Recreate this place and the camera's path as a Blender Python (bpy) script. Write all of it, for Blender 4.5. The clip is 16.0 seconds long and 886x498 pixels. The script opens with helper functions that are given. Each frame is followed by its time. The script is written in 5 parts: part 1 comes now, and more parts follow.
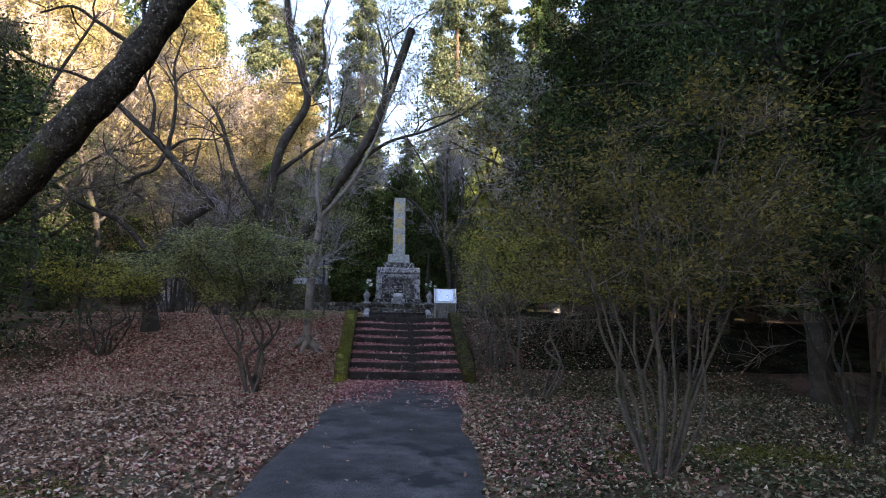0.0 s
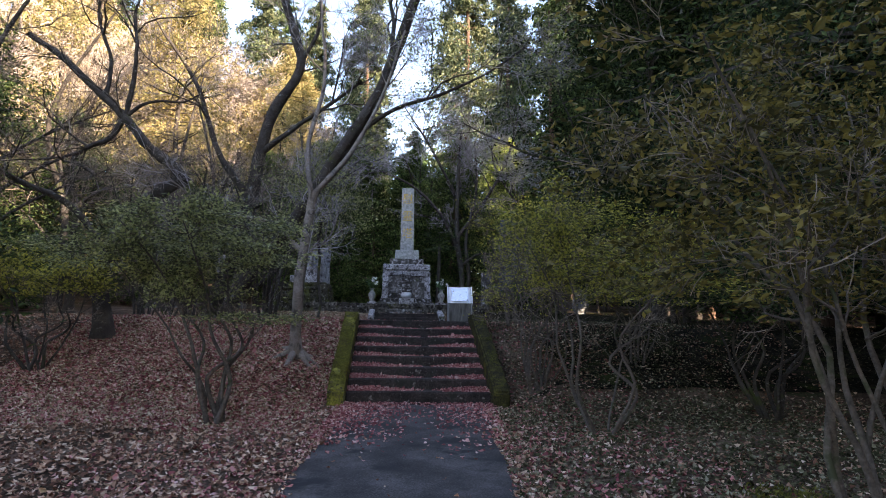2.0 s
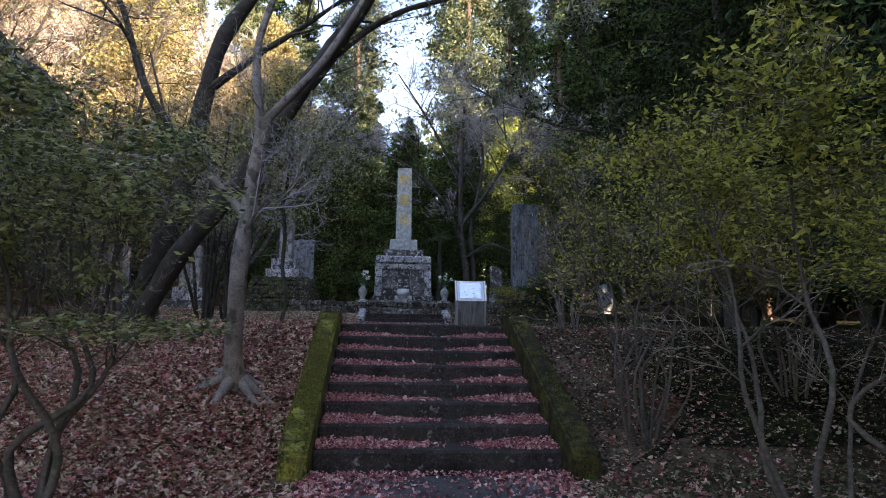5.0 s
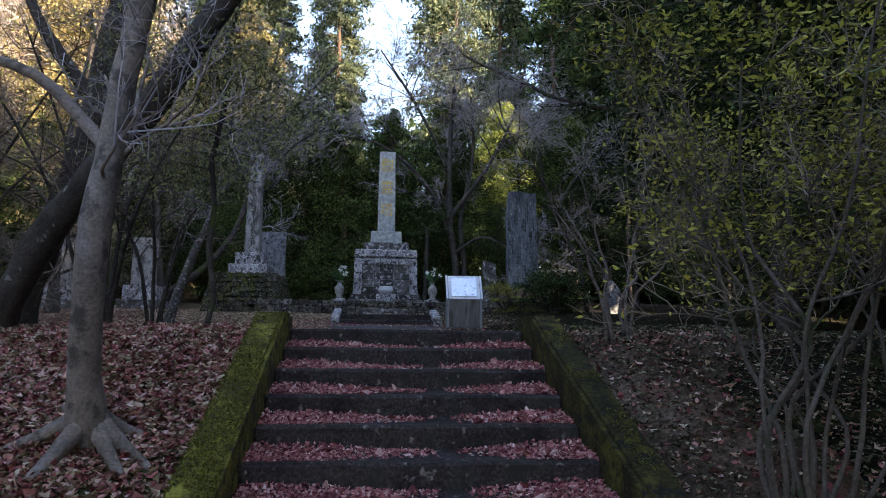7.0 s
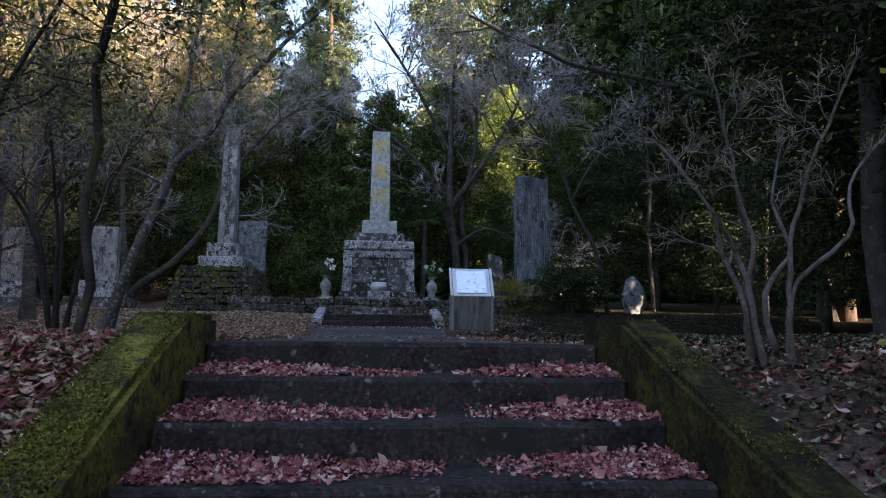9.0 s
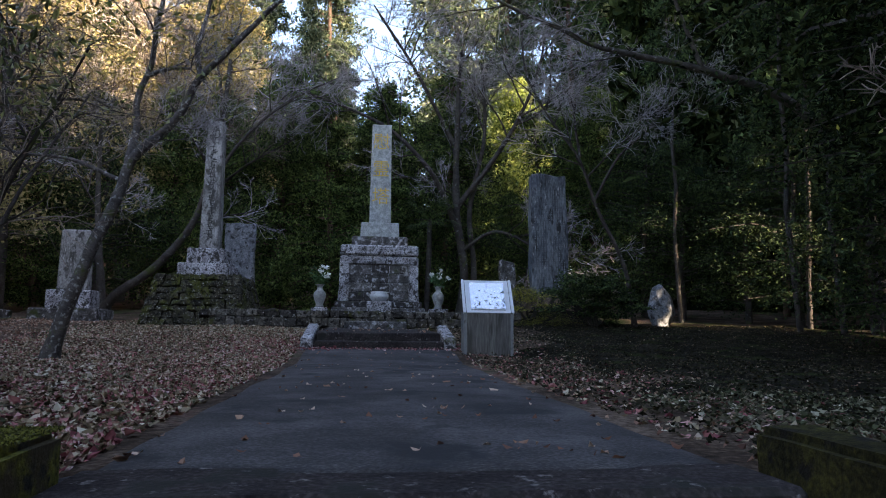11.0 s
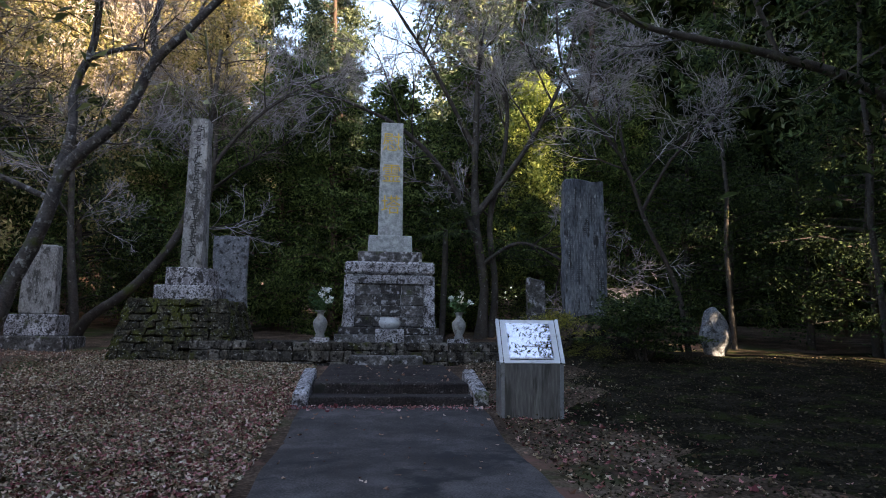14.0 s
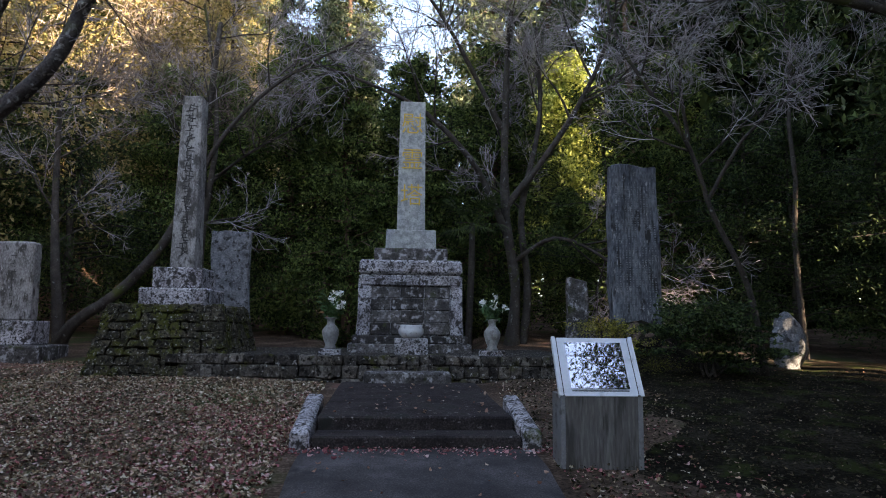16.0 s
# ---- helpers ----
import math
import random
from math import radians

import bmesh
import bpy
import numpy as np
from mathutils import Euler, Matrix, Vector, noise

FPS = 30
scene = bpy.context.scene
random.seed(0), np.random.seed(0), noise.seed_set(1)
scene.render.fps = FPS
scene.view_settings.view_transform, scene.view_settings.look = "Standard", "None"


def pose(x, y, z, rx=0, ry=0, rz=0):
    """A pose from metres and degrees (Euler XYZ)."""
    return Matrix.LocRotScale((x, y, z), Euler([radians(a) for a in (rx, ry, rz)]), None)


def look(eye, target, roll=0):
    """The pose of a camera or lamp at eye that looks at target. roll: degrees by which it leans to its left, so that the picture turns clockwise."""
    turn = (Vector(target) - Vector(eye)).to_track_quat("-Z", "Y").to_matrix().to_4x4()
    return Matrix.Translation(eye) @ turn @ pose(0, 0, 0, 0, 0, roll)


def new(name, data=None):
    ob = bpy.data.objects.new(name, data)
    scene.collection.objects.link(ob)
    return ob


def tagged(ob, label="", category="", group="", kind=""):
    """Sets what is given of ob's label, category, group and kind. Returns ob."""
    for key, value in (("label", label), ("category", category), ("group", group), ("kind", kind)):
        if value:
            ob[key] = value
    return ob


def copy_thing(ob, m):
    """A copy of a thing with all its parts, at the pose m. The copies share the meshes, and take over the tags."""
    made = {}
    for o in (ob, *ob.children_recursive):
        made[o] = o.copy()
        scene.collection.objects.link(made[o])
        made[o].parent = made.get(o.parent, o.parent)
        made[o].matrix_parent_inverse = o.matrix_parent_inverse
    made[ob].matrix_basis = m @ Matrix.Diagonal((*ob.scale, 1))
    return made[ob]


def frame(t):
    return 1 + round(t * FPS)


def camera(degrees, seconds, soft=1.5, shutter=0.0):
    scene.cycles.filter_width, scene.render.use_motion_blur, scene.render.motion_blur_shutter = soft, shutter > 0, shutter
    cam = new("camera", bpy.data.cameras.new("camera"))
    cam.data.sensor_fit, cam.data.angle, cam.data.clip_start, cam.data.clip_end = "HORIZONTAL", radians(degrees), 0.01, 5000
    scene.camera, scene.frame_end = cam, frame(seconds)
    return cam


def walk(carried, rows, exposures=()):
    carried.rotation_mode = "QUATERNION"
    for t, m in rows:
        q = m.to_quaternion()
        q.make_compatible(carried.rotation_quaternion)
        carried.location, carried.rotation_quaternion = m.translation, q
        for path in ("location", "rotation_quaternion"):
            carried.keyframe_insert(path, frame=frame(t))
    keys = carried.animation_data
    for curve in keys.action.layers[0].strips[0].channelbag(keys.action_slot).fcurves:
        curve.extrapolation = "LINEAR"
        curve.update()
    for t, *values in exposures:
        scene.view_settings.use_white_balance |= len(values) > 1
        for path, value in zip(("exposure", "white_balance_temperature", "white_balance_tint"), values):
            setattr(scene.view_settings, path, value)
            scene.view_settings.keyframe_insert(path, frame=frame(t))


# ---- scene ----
cam = camera(68.0, 16.0, soft=1.0)
METRES, EYE, TILT, LEAN, TURN = 19.5, 1.5, 0.0, 0.0, 0.0
ROWS = [
    (0.0, 0.0, 0.0, 0.0, -0.12, 7.55, -0.87),
    (0.5, -0.0043, 0.0383, 0.0003, 0.15, 7.53, -0.89),
    (1.0, -0.0079, 0.0732, 0.0033, 0.24, 7.52, -0.89),
    (1.5, -0.0104, 0.1122, 0.0041, 0.37, 7.52, -0.89),
    (2.0, -0.0142, 0.1504, 0.0072, 0.44, 7.55, -0.91),
    (2.5, -0.0203, 0.1865, 0.009, 0.47, 7.53, -0.88),
    (3.0, -0.0247, 0.222, 0.013, 0.52, 7.53, -0.86),
    (3.5, -0.0295, 0.2585, 0.0138, 0.57, 7.53, -0.85),
    (4.0, -0.034, 0.2985, 0.0142, 0.49, 7.5, -0.86),
    (6.5, -0.0391, 0.4835, 0.0185, -1.41, 7.58, -0.56),
    (7.0, -0.0415, 0.5193, 0.0199, -1.51, 7.59, -0.54),
    (7.5, -0.0465, 0.5545, 0.0211, -1.61, 7.57, -0.57),
    (8.0, -0.0468, 0.5889, 0.0222, -1.71, 7.55, -0.58),
    (8.5, -0.0483, 0.6237, 0.023, -1.81, 7.54, -0.62),
    (9.0, -0.0467, 0.6549, 0.0254, -1.95, 7.52, -0.6),
    (11.5, -0.0549, 0.7747, 0.0523, -1.87, 7.49, -0.59),
    (12.0, -0.0558, 0.7957, 0.059, -1.45, 7.47, -0.6),
    (12.5, -0.0566, 0.8177, 0.0682, -1.4, 7.46, -0.57),
    (13.0, -0.0605, 0.8381, 0.0744, -1.41, 7.42, -0.61),
    (13.5, -0.0622, 0.8575, 0.0814, -1.45, 7.45, -0.61),
    (14.0, -0.0659, 0.8766, 0.0862, -1.31, 7.34, -0.66),
    (14.5, -0.0685, 0.8962, 0.0943, -0.9, 7.35, -0.65),
    (15.0, -0.0693, 0.9211, 0.0989, -0.63, 7.19, -0.64),
    (15.5, -0.0739, 0.9518, 0.099, -0.02, 7.0, -0.71),
    (16.0, -0.0761, 0.9826, 0.101, 0.21, 6.89, -0.7),
]
walk(cam, [(t, pose(0, 0, EYE, TILT, LEAN, TURN) @ pose(METRES * x, METRES * y, METRES * z, 90 + pitch, roll, yaw)) for t, x, y, z, yaw, pitch, roll in ROWS],
     [(0.0, 2.5, 7350, 21), (4.0, 2.5, 7350, 21), (9.0, 2.36, 6950, 18), (16.0, 2.4, 7750, 19)])

# ---------------------------------------------------------------- light
SUN_AZ, SUN_EL = 128.0, 24.0          # degrees from +y clockwise, height over the horizon
sun_way = Vector((math.sin(radians(SUN_AZ)) * math.cos(radians(SUN_EL)), math.cos(radians(SUN_AZ)) * math.cos(radians(SUN_EL)), math.sin(radians(SUN_EL))))
world = bpy.data.worlds.new("world")
scene.world = world
world.use_nodes = True
wn = world.node_tree
sky = wn.nodes.new("ShaderNodeTexSky")
sky.sky_type = "NISHITA"
sky.sun_disc = False
sky.sun_elevation = radians(SUN_EL)
sky.sun_rotation = radians(SUN_AZ)
sky.air_density, sky.dust_density = 1.0, 0.5
wn.nodes["Background"].inputs["Strength"].default_value = 0.15
wn.links.new(sky.outputs[0], wn.nodes["Background"].inputs["Color"])
sun = new("sun", bpy.data.lights.new("sun", "SUN"))
sun.data.energy, sun.data.angle, sun.data.color = 5.0, radians(0.6), (1.0, 0.86, 0.66)
sun.matrix_world = look(tuple(sun_way * 60), (0, 0, 0))

# ---------------------------------------------------------------- small tools
from mathutils.bvhtree import BVHTree

rng = np.random.default_rng(7)
AX, AY, AT = -0.98, 16.65, radians(4.6)     # the axis of the site: top of the flight, turned a little
CA, SA = math.cos(AT), math.sin(AT)


def L(u, v):
    """World x, y of a place u to the right and v along the axis."""
    return AX + u * CA - v * SA, AY + u * SA + v * CA


def UV(x, y):
    dx, dy = x - AX, y - AY
    return dx * CA + dy * SA, -dx * SA + dy * CA


def mesh_np(name, verts, faces, mats=(), smooth=False):
    """A mesh from an array of corners and an array of faces with equal corner counts."""
    me = bpy.data.meshes.new(name)
    verts, faces = np.asarray(verts, dtype=np.float32), np.asarray(faces, dtype=np.int32)
    k = faces.shape[1]
    me.vertices.add(len(verts))
    me.vertices.foreach_set("co", verts.ravel())
    me.loops.add(faces.size)
    me.loops.foreach_set("vertex_index", faces.ravel())
    me.polygons.add(len(faces))
    me.polygons.foreach_set("loop_start", np.arange(0, faces.size, k, dtype=np.int32))
    me.polygons.foreach_set("loop_total", np.full(len(faces), k, dtype=np.int32))
    me.polygons.foreach_set("use_smooth", np.full(len(faces), smooth))
    me.update(calc_edges=True)
    for m in mats:
        me.materials.append(m)
    return me


def bm_mesh(name, bm, material):
    me = bpy.data.meshes.new(name)
    bm.to_mesh(me)
    bm.free()
    me.materials.append(material)
    return me


def part(name, data, material, parent, label=""):
    """One mesh object under a thing or a part; data is a bmesh or a mesh, in the thing's own space."""
    me = bm_mesh(name, data, material) if isinstance(data, bmesh.types.BMesh) else data
    if not len(me.materials):
        me.materials.append(material)
    ob = new(name, me)
    ob.parent = parent
    if label:
        ob["label"] = label
    return ob


def thing(name, m, label, category, group="", kind=""):
    e = new(name)
    e.empty_display_size = 0.2
    e.matrix_world = m
    return tagged(e, label, category, group, kind)


def site(u, v, z, turn=0.0):
    x, y = L(u, v)
    return pose(x, y, z, 0, 0, math.degrees(AT) + turn)


def block(x0, x1, y0, y1, z0, z1, bevel=0.015, top=(1, 1), rough=0.0, cuts=0, seed=0, front=0.0):
    """A dressed block: tapered to top (x, y shares), edges bevelled, faces a little uneven."""
    bm = bmesh.new()
    bmesh.ops.create_cube(bm, size=1)
    cx, cy = (x0 + x1) / 2, (y0 + y1) / 2
    for v in bm.verts:
        s = v.co.z + 0.5
        kx, ky = 1 + (top[0] - 1) * s, 1 + (top[1] - 1) * s
        v.co = Vector((cx + v.co.x * (x1 - x0) * kx, cy + v.co.y * (y1 - y0) * ky + front * s, z0 + s * (z1 - z0)))
    if cuts:
        bmesh.ops.subdivide_edges(bm, edges=bm.edges[:], cuts=cuts, use_grid_fill=True)
    if rough:
        for v in bm.verts:
            p = v.co * 3.1 + Vector((seed, seed * 0.7, 0))
            v.co += Vector(noise.noise_vector(p)) * rough
    if bevel:
        edges = [e for e in bm.edges if len(e.link_faces) == 2 and e.calc_face_angle(0) > 0.6]
        bmesh.ops.bevel(bm, geom=edges, offset=bevel, segments=2 if not cuts else 1, affect="EDGES", profile=0.6)
    return bm


def lathe(rings, n=24):
    """A turned body from (radius, height) pairs."""
    v, f = [], []
    for r, z in rings:
        for i in range(n):
            a = 2 * math.pi * i / n
            v.append((r * math.cos(a), r * math.sin(a), z))
    for j in range(len(rings) - 1):
        for i in range(n):
            k = (i + 1) % n
            f.append((j * n + i, j * n + k, (j + 1) * n + k, (j + 1) * n + i))
    return mesh_np("turned", v, f, smooth=True)


def tubes(paths, sides):
    """Corners and faces of many tapered round rods; paths: (points (n, 3), radii (n))."""
    groups = {}
    for p, r in paths:
        groups.setdefault(len(p), []).append((p, r))
    V, F, base = [], [], 0
    ang = np.arange(sides) * 2 * np.pi / sides
    for n, items in groups.items():
        P = np.array([i[0] for i in items], dtype=float)
        R = np.array([i[1] for i in items], dtype=float)
        T = np.gradient(P, axis=1)
        T /= np.linalg.norm(T, axis=2, keepdims=True) + 1e-9
        mean = T.mean(axis=1)
        ref = np.zeros_like(mean)
        ref[np.arange(len(mean)), np.abs(mean).argmin(axis=1)] = 1
        A = np.cross(T, ref[:, None, :])
        A /= np.linalg.norm(A, axis=2, keepdims=True) + 1e-9
        B = np.cross(T, A)
        ring = P[:, :, None, :] + R[:, :, None, None] * (np.cos(ang)[None, None, :, None] * A[:, :, None, :] + np.sin(ang)[None, None, :, None] * B[:, :, None, :])
        V.append(ring.reshape(-1, 3))
        q = np.arange(sides)
        quad = np.stack([q, (q + 1) % sides, (q + 1) % sides + sides, q + sides], axis=1)
        allq = (quad[None, :, :] + (np.arange(n - 1) * sides)[:, None, None]).reshape(-1, 4)
        F.append((allq[None] + (base + np.arange(len(items)) * n * sides)[:, None, None]).reshape(-1, 4))
        base += len(items) * n * sides
    return np.concatenate(V), np.concatenate(F)


def leaf_mesh(name, P, size, material, aspect=0.45, flat=0.0, droop=0.0, fold=0.12, full=False):
    """Many small folded leaves at the places P. flat: 0 any way up, 1 lying; droop: tips hang."""
    n = len(P)
    size = np.broadcast_to(np.asarray(size, dtype=float), (n,))
    a = rng.normal(size=(n, 3))
    a[:, 2] = a[:, 2] * (1 - flat) - droop
    a /= np.linalg.norm(a, axis=1, keepdims=True)
    c = rng.normal(size=(n, 3)) * (1 - flat * 0.85)
    c[:, 2] += flat * 1.2
    b = np.cross(a, c)
    b /= np.linalg.norm(b, axis=1, keepdims=True) + 1e-9
    nn = np.cross(a, b)
    s, w = size[:, None], size[:, None] * aspect * rng.uniform(0.7, 1.2, (n, 1))
    lift = nn * s * fold
    if full:                                    # a rounder leaf with curled tip and side
        curl = rng.uniform(-0.1, 0.35, (n, 1)) * s
        q = rng.uniform(0.75, 1.25, (n, 4, 1))
        V = np.stack([P - a * s * 0.5, P - a * s * 0.2 + b * w * 0.48 * q[:, 0] + lift, P + a * s * 0.2 + b * w * 0.42 * q[:, 1] + lift * 1.4, P + a * s * 0.5 + nn * curl, P + a * s * 0.22 - b * w * 0.42 * q[:, 2] + lift * 0.6, P - a * s * 0.18 - b * w * 0.48 * q[:, 3] + lift], axis=1).reshape(-1, 3)
        return mesh_np(name, V, np.arange(6 * n).reshape(n, 6), (material,))
    V = np.stack([P - a * s * 0.5, P + b * w * 0.5 + lift, P + a * s * 0.5, P - b * w * 0.5 + lift], axis=1).reshape(-1, 3)
    return mesh_np(name, V, np.arange(4 * n).reshape(n, 4), (material,))


def fbm(x, y, s, seed=0.0):
    return np.array([noise.fractal((a * s + seed, b * s - seed, seed), 1.0, 2.0, 3) for a, b in zip(np.ravel(x), np.ravel(y))]).reshape(np.shape(x))


# ---------------------------------------------------------------- materials
def material(name, stops, rough=0.85, scale=3.0, fine=40.0, bump=0.3, metal=0.0, island=0.0, stain=None, object_random=0.0, distance=0.02, spread=(0.35, 0.65), translucent=0.0, gloss=0.3, stretch=None):
    """Colours spread by two sizes of noise; island or object_random shifts the spread piece by piece; stain: (colour, amount, scale)."""
    m = bpy.data.materials.new(name)
    m.use_nodes = True
    t = m.node_tree
    b = t.nodes["Principled BSDF"]
    b.inputs["Roughness"].default_value, b.inputs["Metallic"].default_value = rough, metal
    b.inputs["Specular IOR Level"].default_value = gloss
    co = t.nodes.new("ShaderNodeNewGeometry")
    pos = co.outputs["Position"]
    if stretch:
        vm = t.nodes.new("ShaderNodeVectorMath")
        vm.operation = "MULTIPLY"
        vm.inputs[1].default_value = stretch
        t.links.new(pos, vm.inputs[0])
        pos = vm.outputs[0]

    def nz(s, d):
        x = t.nodes.new("ShaderNodeTexNoise")
        x.inputs["Scale"].default_value, x.inputs["Detail"].default_value = s, d
        x.inputs["Roughness"].default_value = 0.6
        t.links.new(pos, x.inputs["Vector"])
        return x.outputs["Fac"]

    def calc(op, a, c):
        x = t.nodes.new("ShaderNodeMath")
        x.operation = op
        for i, q in enumerate((a, c)):
            if isinstance(q, (int, float)):
                x.inputs[i].default_value = q
            else:
                t.links.new(q, x.inputs[i])
        return x.outputs[0]

    big, small = nz(scale, 4), nz(fine, 5)
    fac = calc("ADD", calc("MULTIPLY", big, 0.5), calc("MULTIPLY", small, 0.5))
    if island:
        fac = calc("ADD", calc("MULTIPLY", fac, 1 - island), calc("MULTIPLY", co.outputs["Random Per Island"], island))
    if object_random:
        oi = t.nodes.new("ShaderNodeObjectInfo")
        fac = calc("ADD", calc("MULTIPLY", fac, 1 - object_random), calc("MULTIPLY", oi.outputs["Random"], object_random))
    ramp = t.nodes.new("ShaderNodeValToRGB")
    el = ramp.color_ramp.elements
    lo, hi = (0.0, 1.0) if island > 0.6 else spread
    for i, c in enumerate(stops):
        p = lo + (hi - lo) * i / max(1, len(stops) - 1)
        e = el[i] if i < 2 else el.new(p)
        e.position, e.color = p, (*c, 1)
    t.links.new(fac, ramp.inputs[0])
    colour = ramp.outputs[0]
    for c, amount, s in ([stain] if stain and not isinstance(stain, list) else stain or []):
        f2 = nz(s, 6)
        r2 = t.nodes.new("ShaderNodeValToRGB")
        r2.color_ramp.elements[0].position, r2.color_ramp.elements[1].position = 0.62 - amount * 0.3, 0.70 - amount * 0.25
        t.links.new(f2, r2.inputs[0])
        mx = t.nodes.new("ShaderNodeMix")
        mx.data_type = "RGBA"
        t.links.new(r2.outputs[0], mx.inputs["Factor"])
        t.links.new(colour, mx.inputs["A"])
        mx.inputs["B"].default_value = (*c, 1)
        colour = mx.outputs["Result"]
    t.links.new(colour, b.inputs["Base Color"])
    if bump:
        bp = t.nodes.new("ShaderNodeBump")
        bp.inputs["Strength"].default_value, bp.inputs["Distance"].default_value = bump, distance
        t.links.new(fac if not island else small, bp.inputs["Height"])
        t.links.new(bp.outputs[0], b.inputs["Normal"])
    if translucent:
        tr = t.nodes.new("ShaderNodeBsdfTranslucent")
        t.links.new(colour, tr.inputs["Color"])
        ms = t.nodes.new("ShaderNodeMixShader")
        ms.inputs[0].default_value = translucent
        out = t.nodes["Material Output"]
        t.links.new(b.outputs[0], ms.inputs[1])
        t.links.new(tr.outputs[0], ms.inputs[2])
        t.links.new(ms.outputs[0], out.inputs["Surface"])
    return m


# earth darkened well below the soil, to hold the shade right of the path
M_SHADED_EARTH = material("shaded_earth", [(0.005, 0.004, 0.003), (0.013, 0.011, 0.008), (0.05, 0.042, 0.03)], 1.0, 2.0, 24, 1.0, stain=((0.028, 0.034, 0.012), 0.3, 2.1), distance=0.03, gloss=0.03)
M_SOIL = material("forest_floor", [(0.02, 0.014, 0.01), (0.08, 0.053, 0.037), (0.22, 0.16, 0.12)], 0.95, 1.2, 26, 1.0, spread=(0.36, 0.64), stain=[((0.055, 0.065, 0.025), 0.2, 0.5), ((0.17, 0.09, 0.07), 0.15, 0.9)], distance=0.03, gloss=0.08)
M_ASPHALT = material("asphalt", [(0.026, 0.024, 0.024), (0.06, 0.055, 0.055), (0.135, 0.125, 0.123)], 0.85, 1.8, 60, 0.5, stain=((0.03, 0.03, 0.032), 0.2, 1.7), distance=0.006, gloss=0.15)
M_STEP = material("step_stone", [(0.012, 0.01, 0.01), (0.036, 0.029, 0.028), (0.1, 0.082, 0.078)], 0.9, 3.0, 45, 0.7, gloss=0.1, stain=[((0.03, 0.029, 0.025), 0.3, 3.0), ((0.2, 0.18, 0.17), 0.02, 14.0)], distance=0.012)
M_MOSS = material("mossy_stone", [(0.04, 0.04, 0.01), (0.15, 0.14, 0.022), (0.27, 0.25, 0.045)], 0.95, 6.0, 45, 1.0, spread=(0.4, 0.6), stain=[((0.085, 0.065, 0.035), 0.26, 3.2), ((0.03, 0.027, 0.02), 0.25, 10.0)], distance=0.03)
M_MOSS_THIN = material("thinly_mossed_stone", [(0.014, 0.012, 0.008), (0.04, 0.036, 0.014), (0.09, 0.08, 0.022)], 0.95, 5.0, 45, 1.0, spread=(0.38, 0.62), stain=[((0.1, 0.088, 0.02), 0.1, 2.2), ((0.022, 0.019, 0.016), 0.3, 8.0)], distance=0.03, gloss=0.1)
M_GRANITE = material("granite", [(0.2, 0.21, 0.205), (0.34, 0.35, 0.34), (0.48, 0.49, 0.48)], 0.75, 9.0, 80, 0.4, stain=[((0.24, 0.24, 0.21), 0.06, 2.6), ((0.16, 0.16, 0.16), 0.1, 30.0)], distance=0.01, spread=(0.41, 0.59))
M_STAINED = material("stained_granite", [(0.16, 0.15, 0.155), (0.42, 0.4, 0.415), (0.68, 0.66, 0.68)], 0.85, 4.0, 40, 0.8, stain=[((0.045, 0.04, 0.038), 0.4, 8.0), ((0.03, 0.028, 0.026), 0.4, 30.0), ((0.06, 0.07, 0.025), 0.05, 1.6)], distance=0.02, spread=(0.4, 0.6))
M_DARKSTONE = material("blackened_stone", [(0.02, 0.018, 0.017), (0.07, 0.064, 0.06), (0.2, 0.19, 0.185)], 0.9, 4.0, 30, 0.8, stain=[((0.4, 0.385, 0.39), 0.24, 8.0), ((0.03, 0.027, 0.026), 0.22, 15.0), ((0.045, 0.055, 0.018), 0.1, 2.4)], distance=0.02, object_random=0.12, gloss=0.15)
M_PILLAR = material("weathered_pillar", [(0.10, 0.094, 0.088), (0.22, 0.21, 0.2), (0.36, 0.35, 0.335)], 0.88, 3.0, 40, 0.6, stain=[((0.07, 0.066, 0.06), 0.3, 7.0), ((0.42, 0.41, 0.39), 0.1, 26.0)], distance=0.015, stretch=(1, 1, 0.5), spread=(0.4, 0.6))
M_SLAB = material("lichen_slate", [(0.035, 0.039, 0.047), (0.1, 0.109, 0.125), (0.22, 0.236, 0.262)], 0.85, 5.0, 30, 1.0, stain=[((0.03, 0.03, 0.032), 0.3, 6.0), ((0.36, 0.37, 0.38), 0.06, 18.0)], distance=0.03, stretch=(1, 1, 0.3))
M_ROUGH = material("rough_grey_stone", [(0.06, 0.064, 0.07), (0.16, 0.168, 0.18), (0.32, 0.33, 0.345)], 0.9, 6.0, 34, 1.0, stain=[((0.04, 0.04, 0.04), 0.3, 8.0), ((0.42, 0.42, 0.41), 0.06, 22.0)], distance=0.03)
M_RUBBLE = material("mossy_rubble", [(0.012, 0.011, 0.008), (0.045, 0.04, 0.028), (0.12, 0.105, 0.075)], 0.95, 7.0, 26, 1.0, stain=[((0.062, 0.066, 0.016), 0.42, 2.6), ((0.3, 0.29, 0.26), 0.14, 22.0), ((0.012, 0.011, 0.01), 0.34, 18.0)], distance=0.04, object_random=0.12, gloss=0.08)
M_WALLSTONE = material("weathered_wall_stone", [(0.02, 0.018, 0.016), (0.075, 0.066, 0.056), (0.2, 0.18, 0.155)], 0.95, 6.0, 26, 1.0, stain=[((0.06, 0.062, 0.018), 0.14, 2.6), ((0.38, 0.36, 0.33), 0.08, 14.0), ((0.014, 0.012, 0.011), 0.3, 9.0)], distance=0.04, object_random=0.2, gloss=0.08)
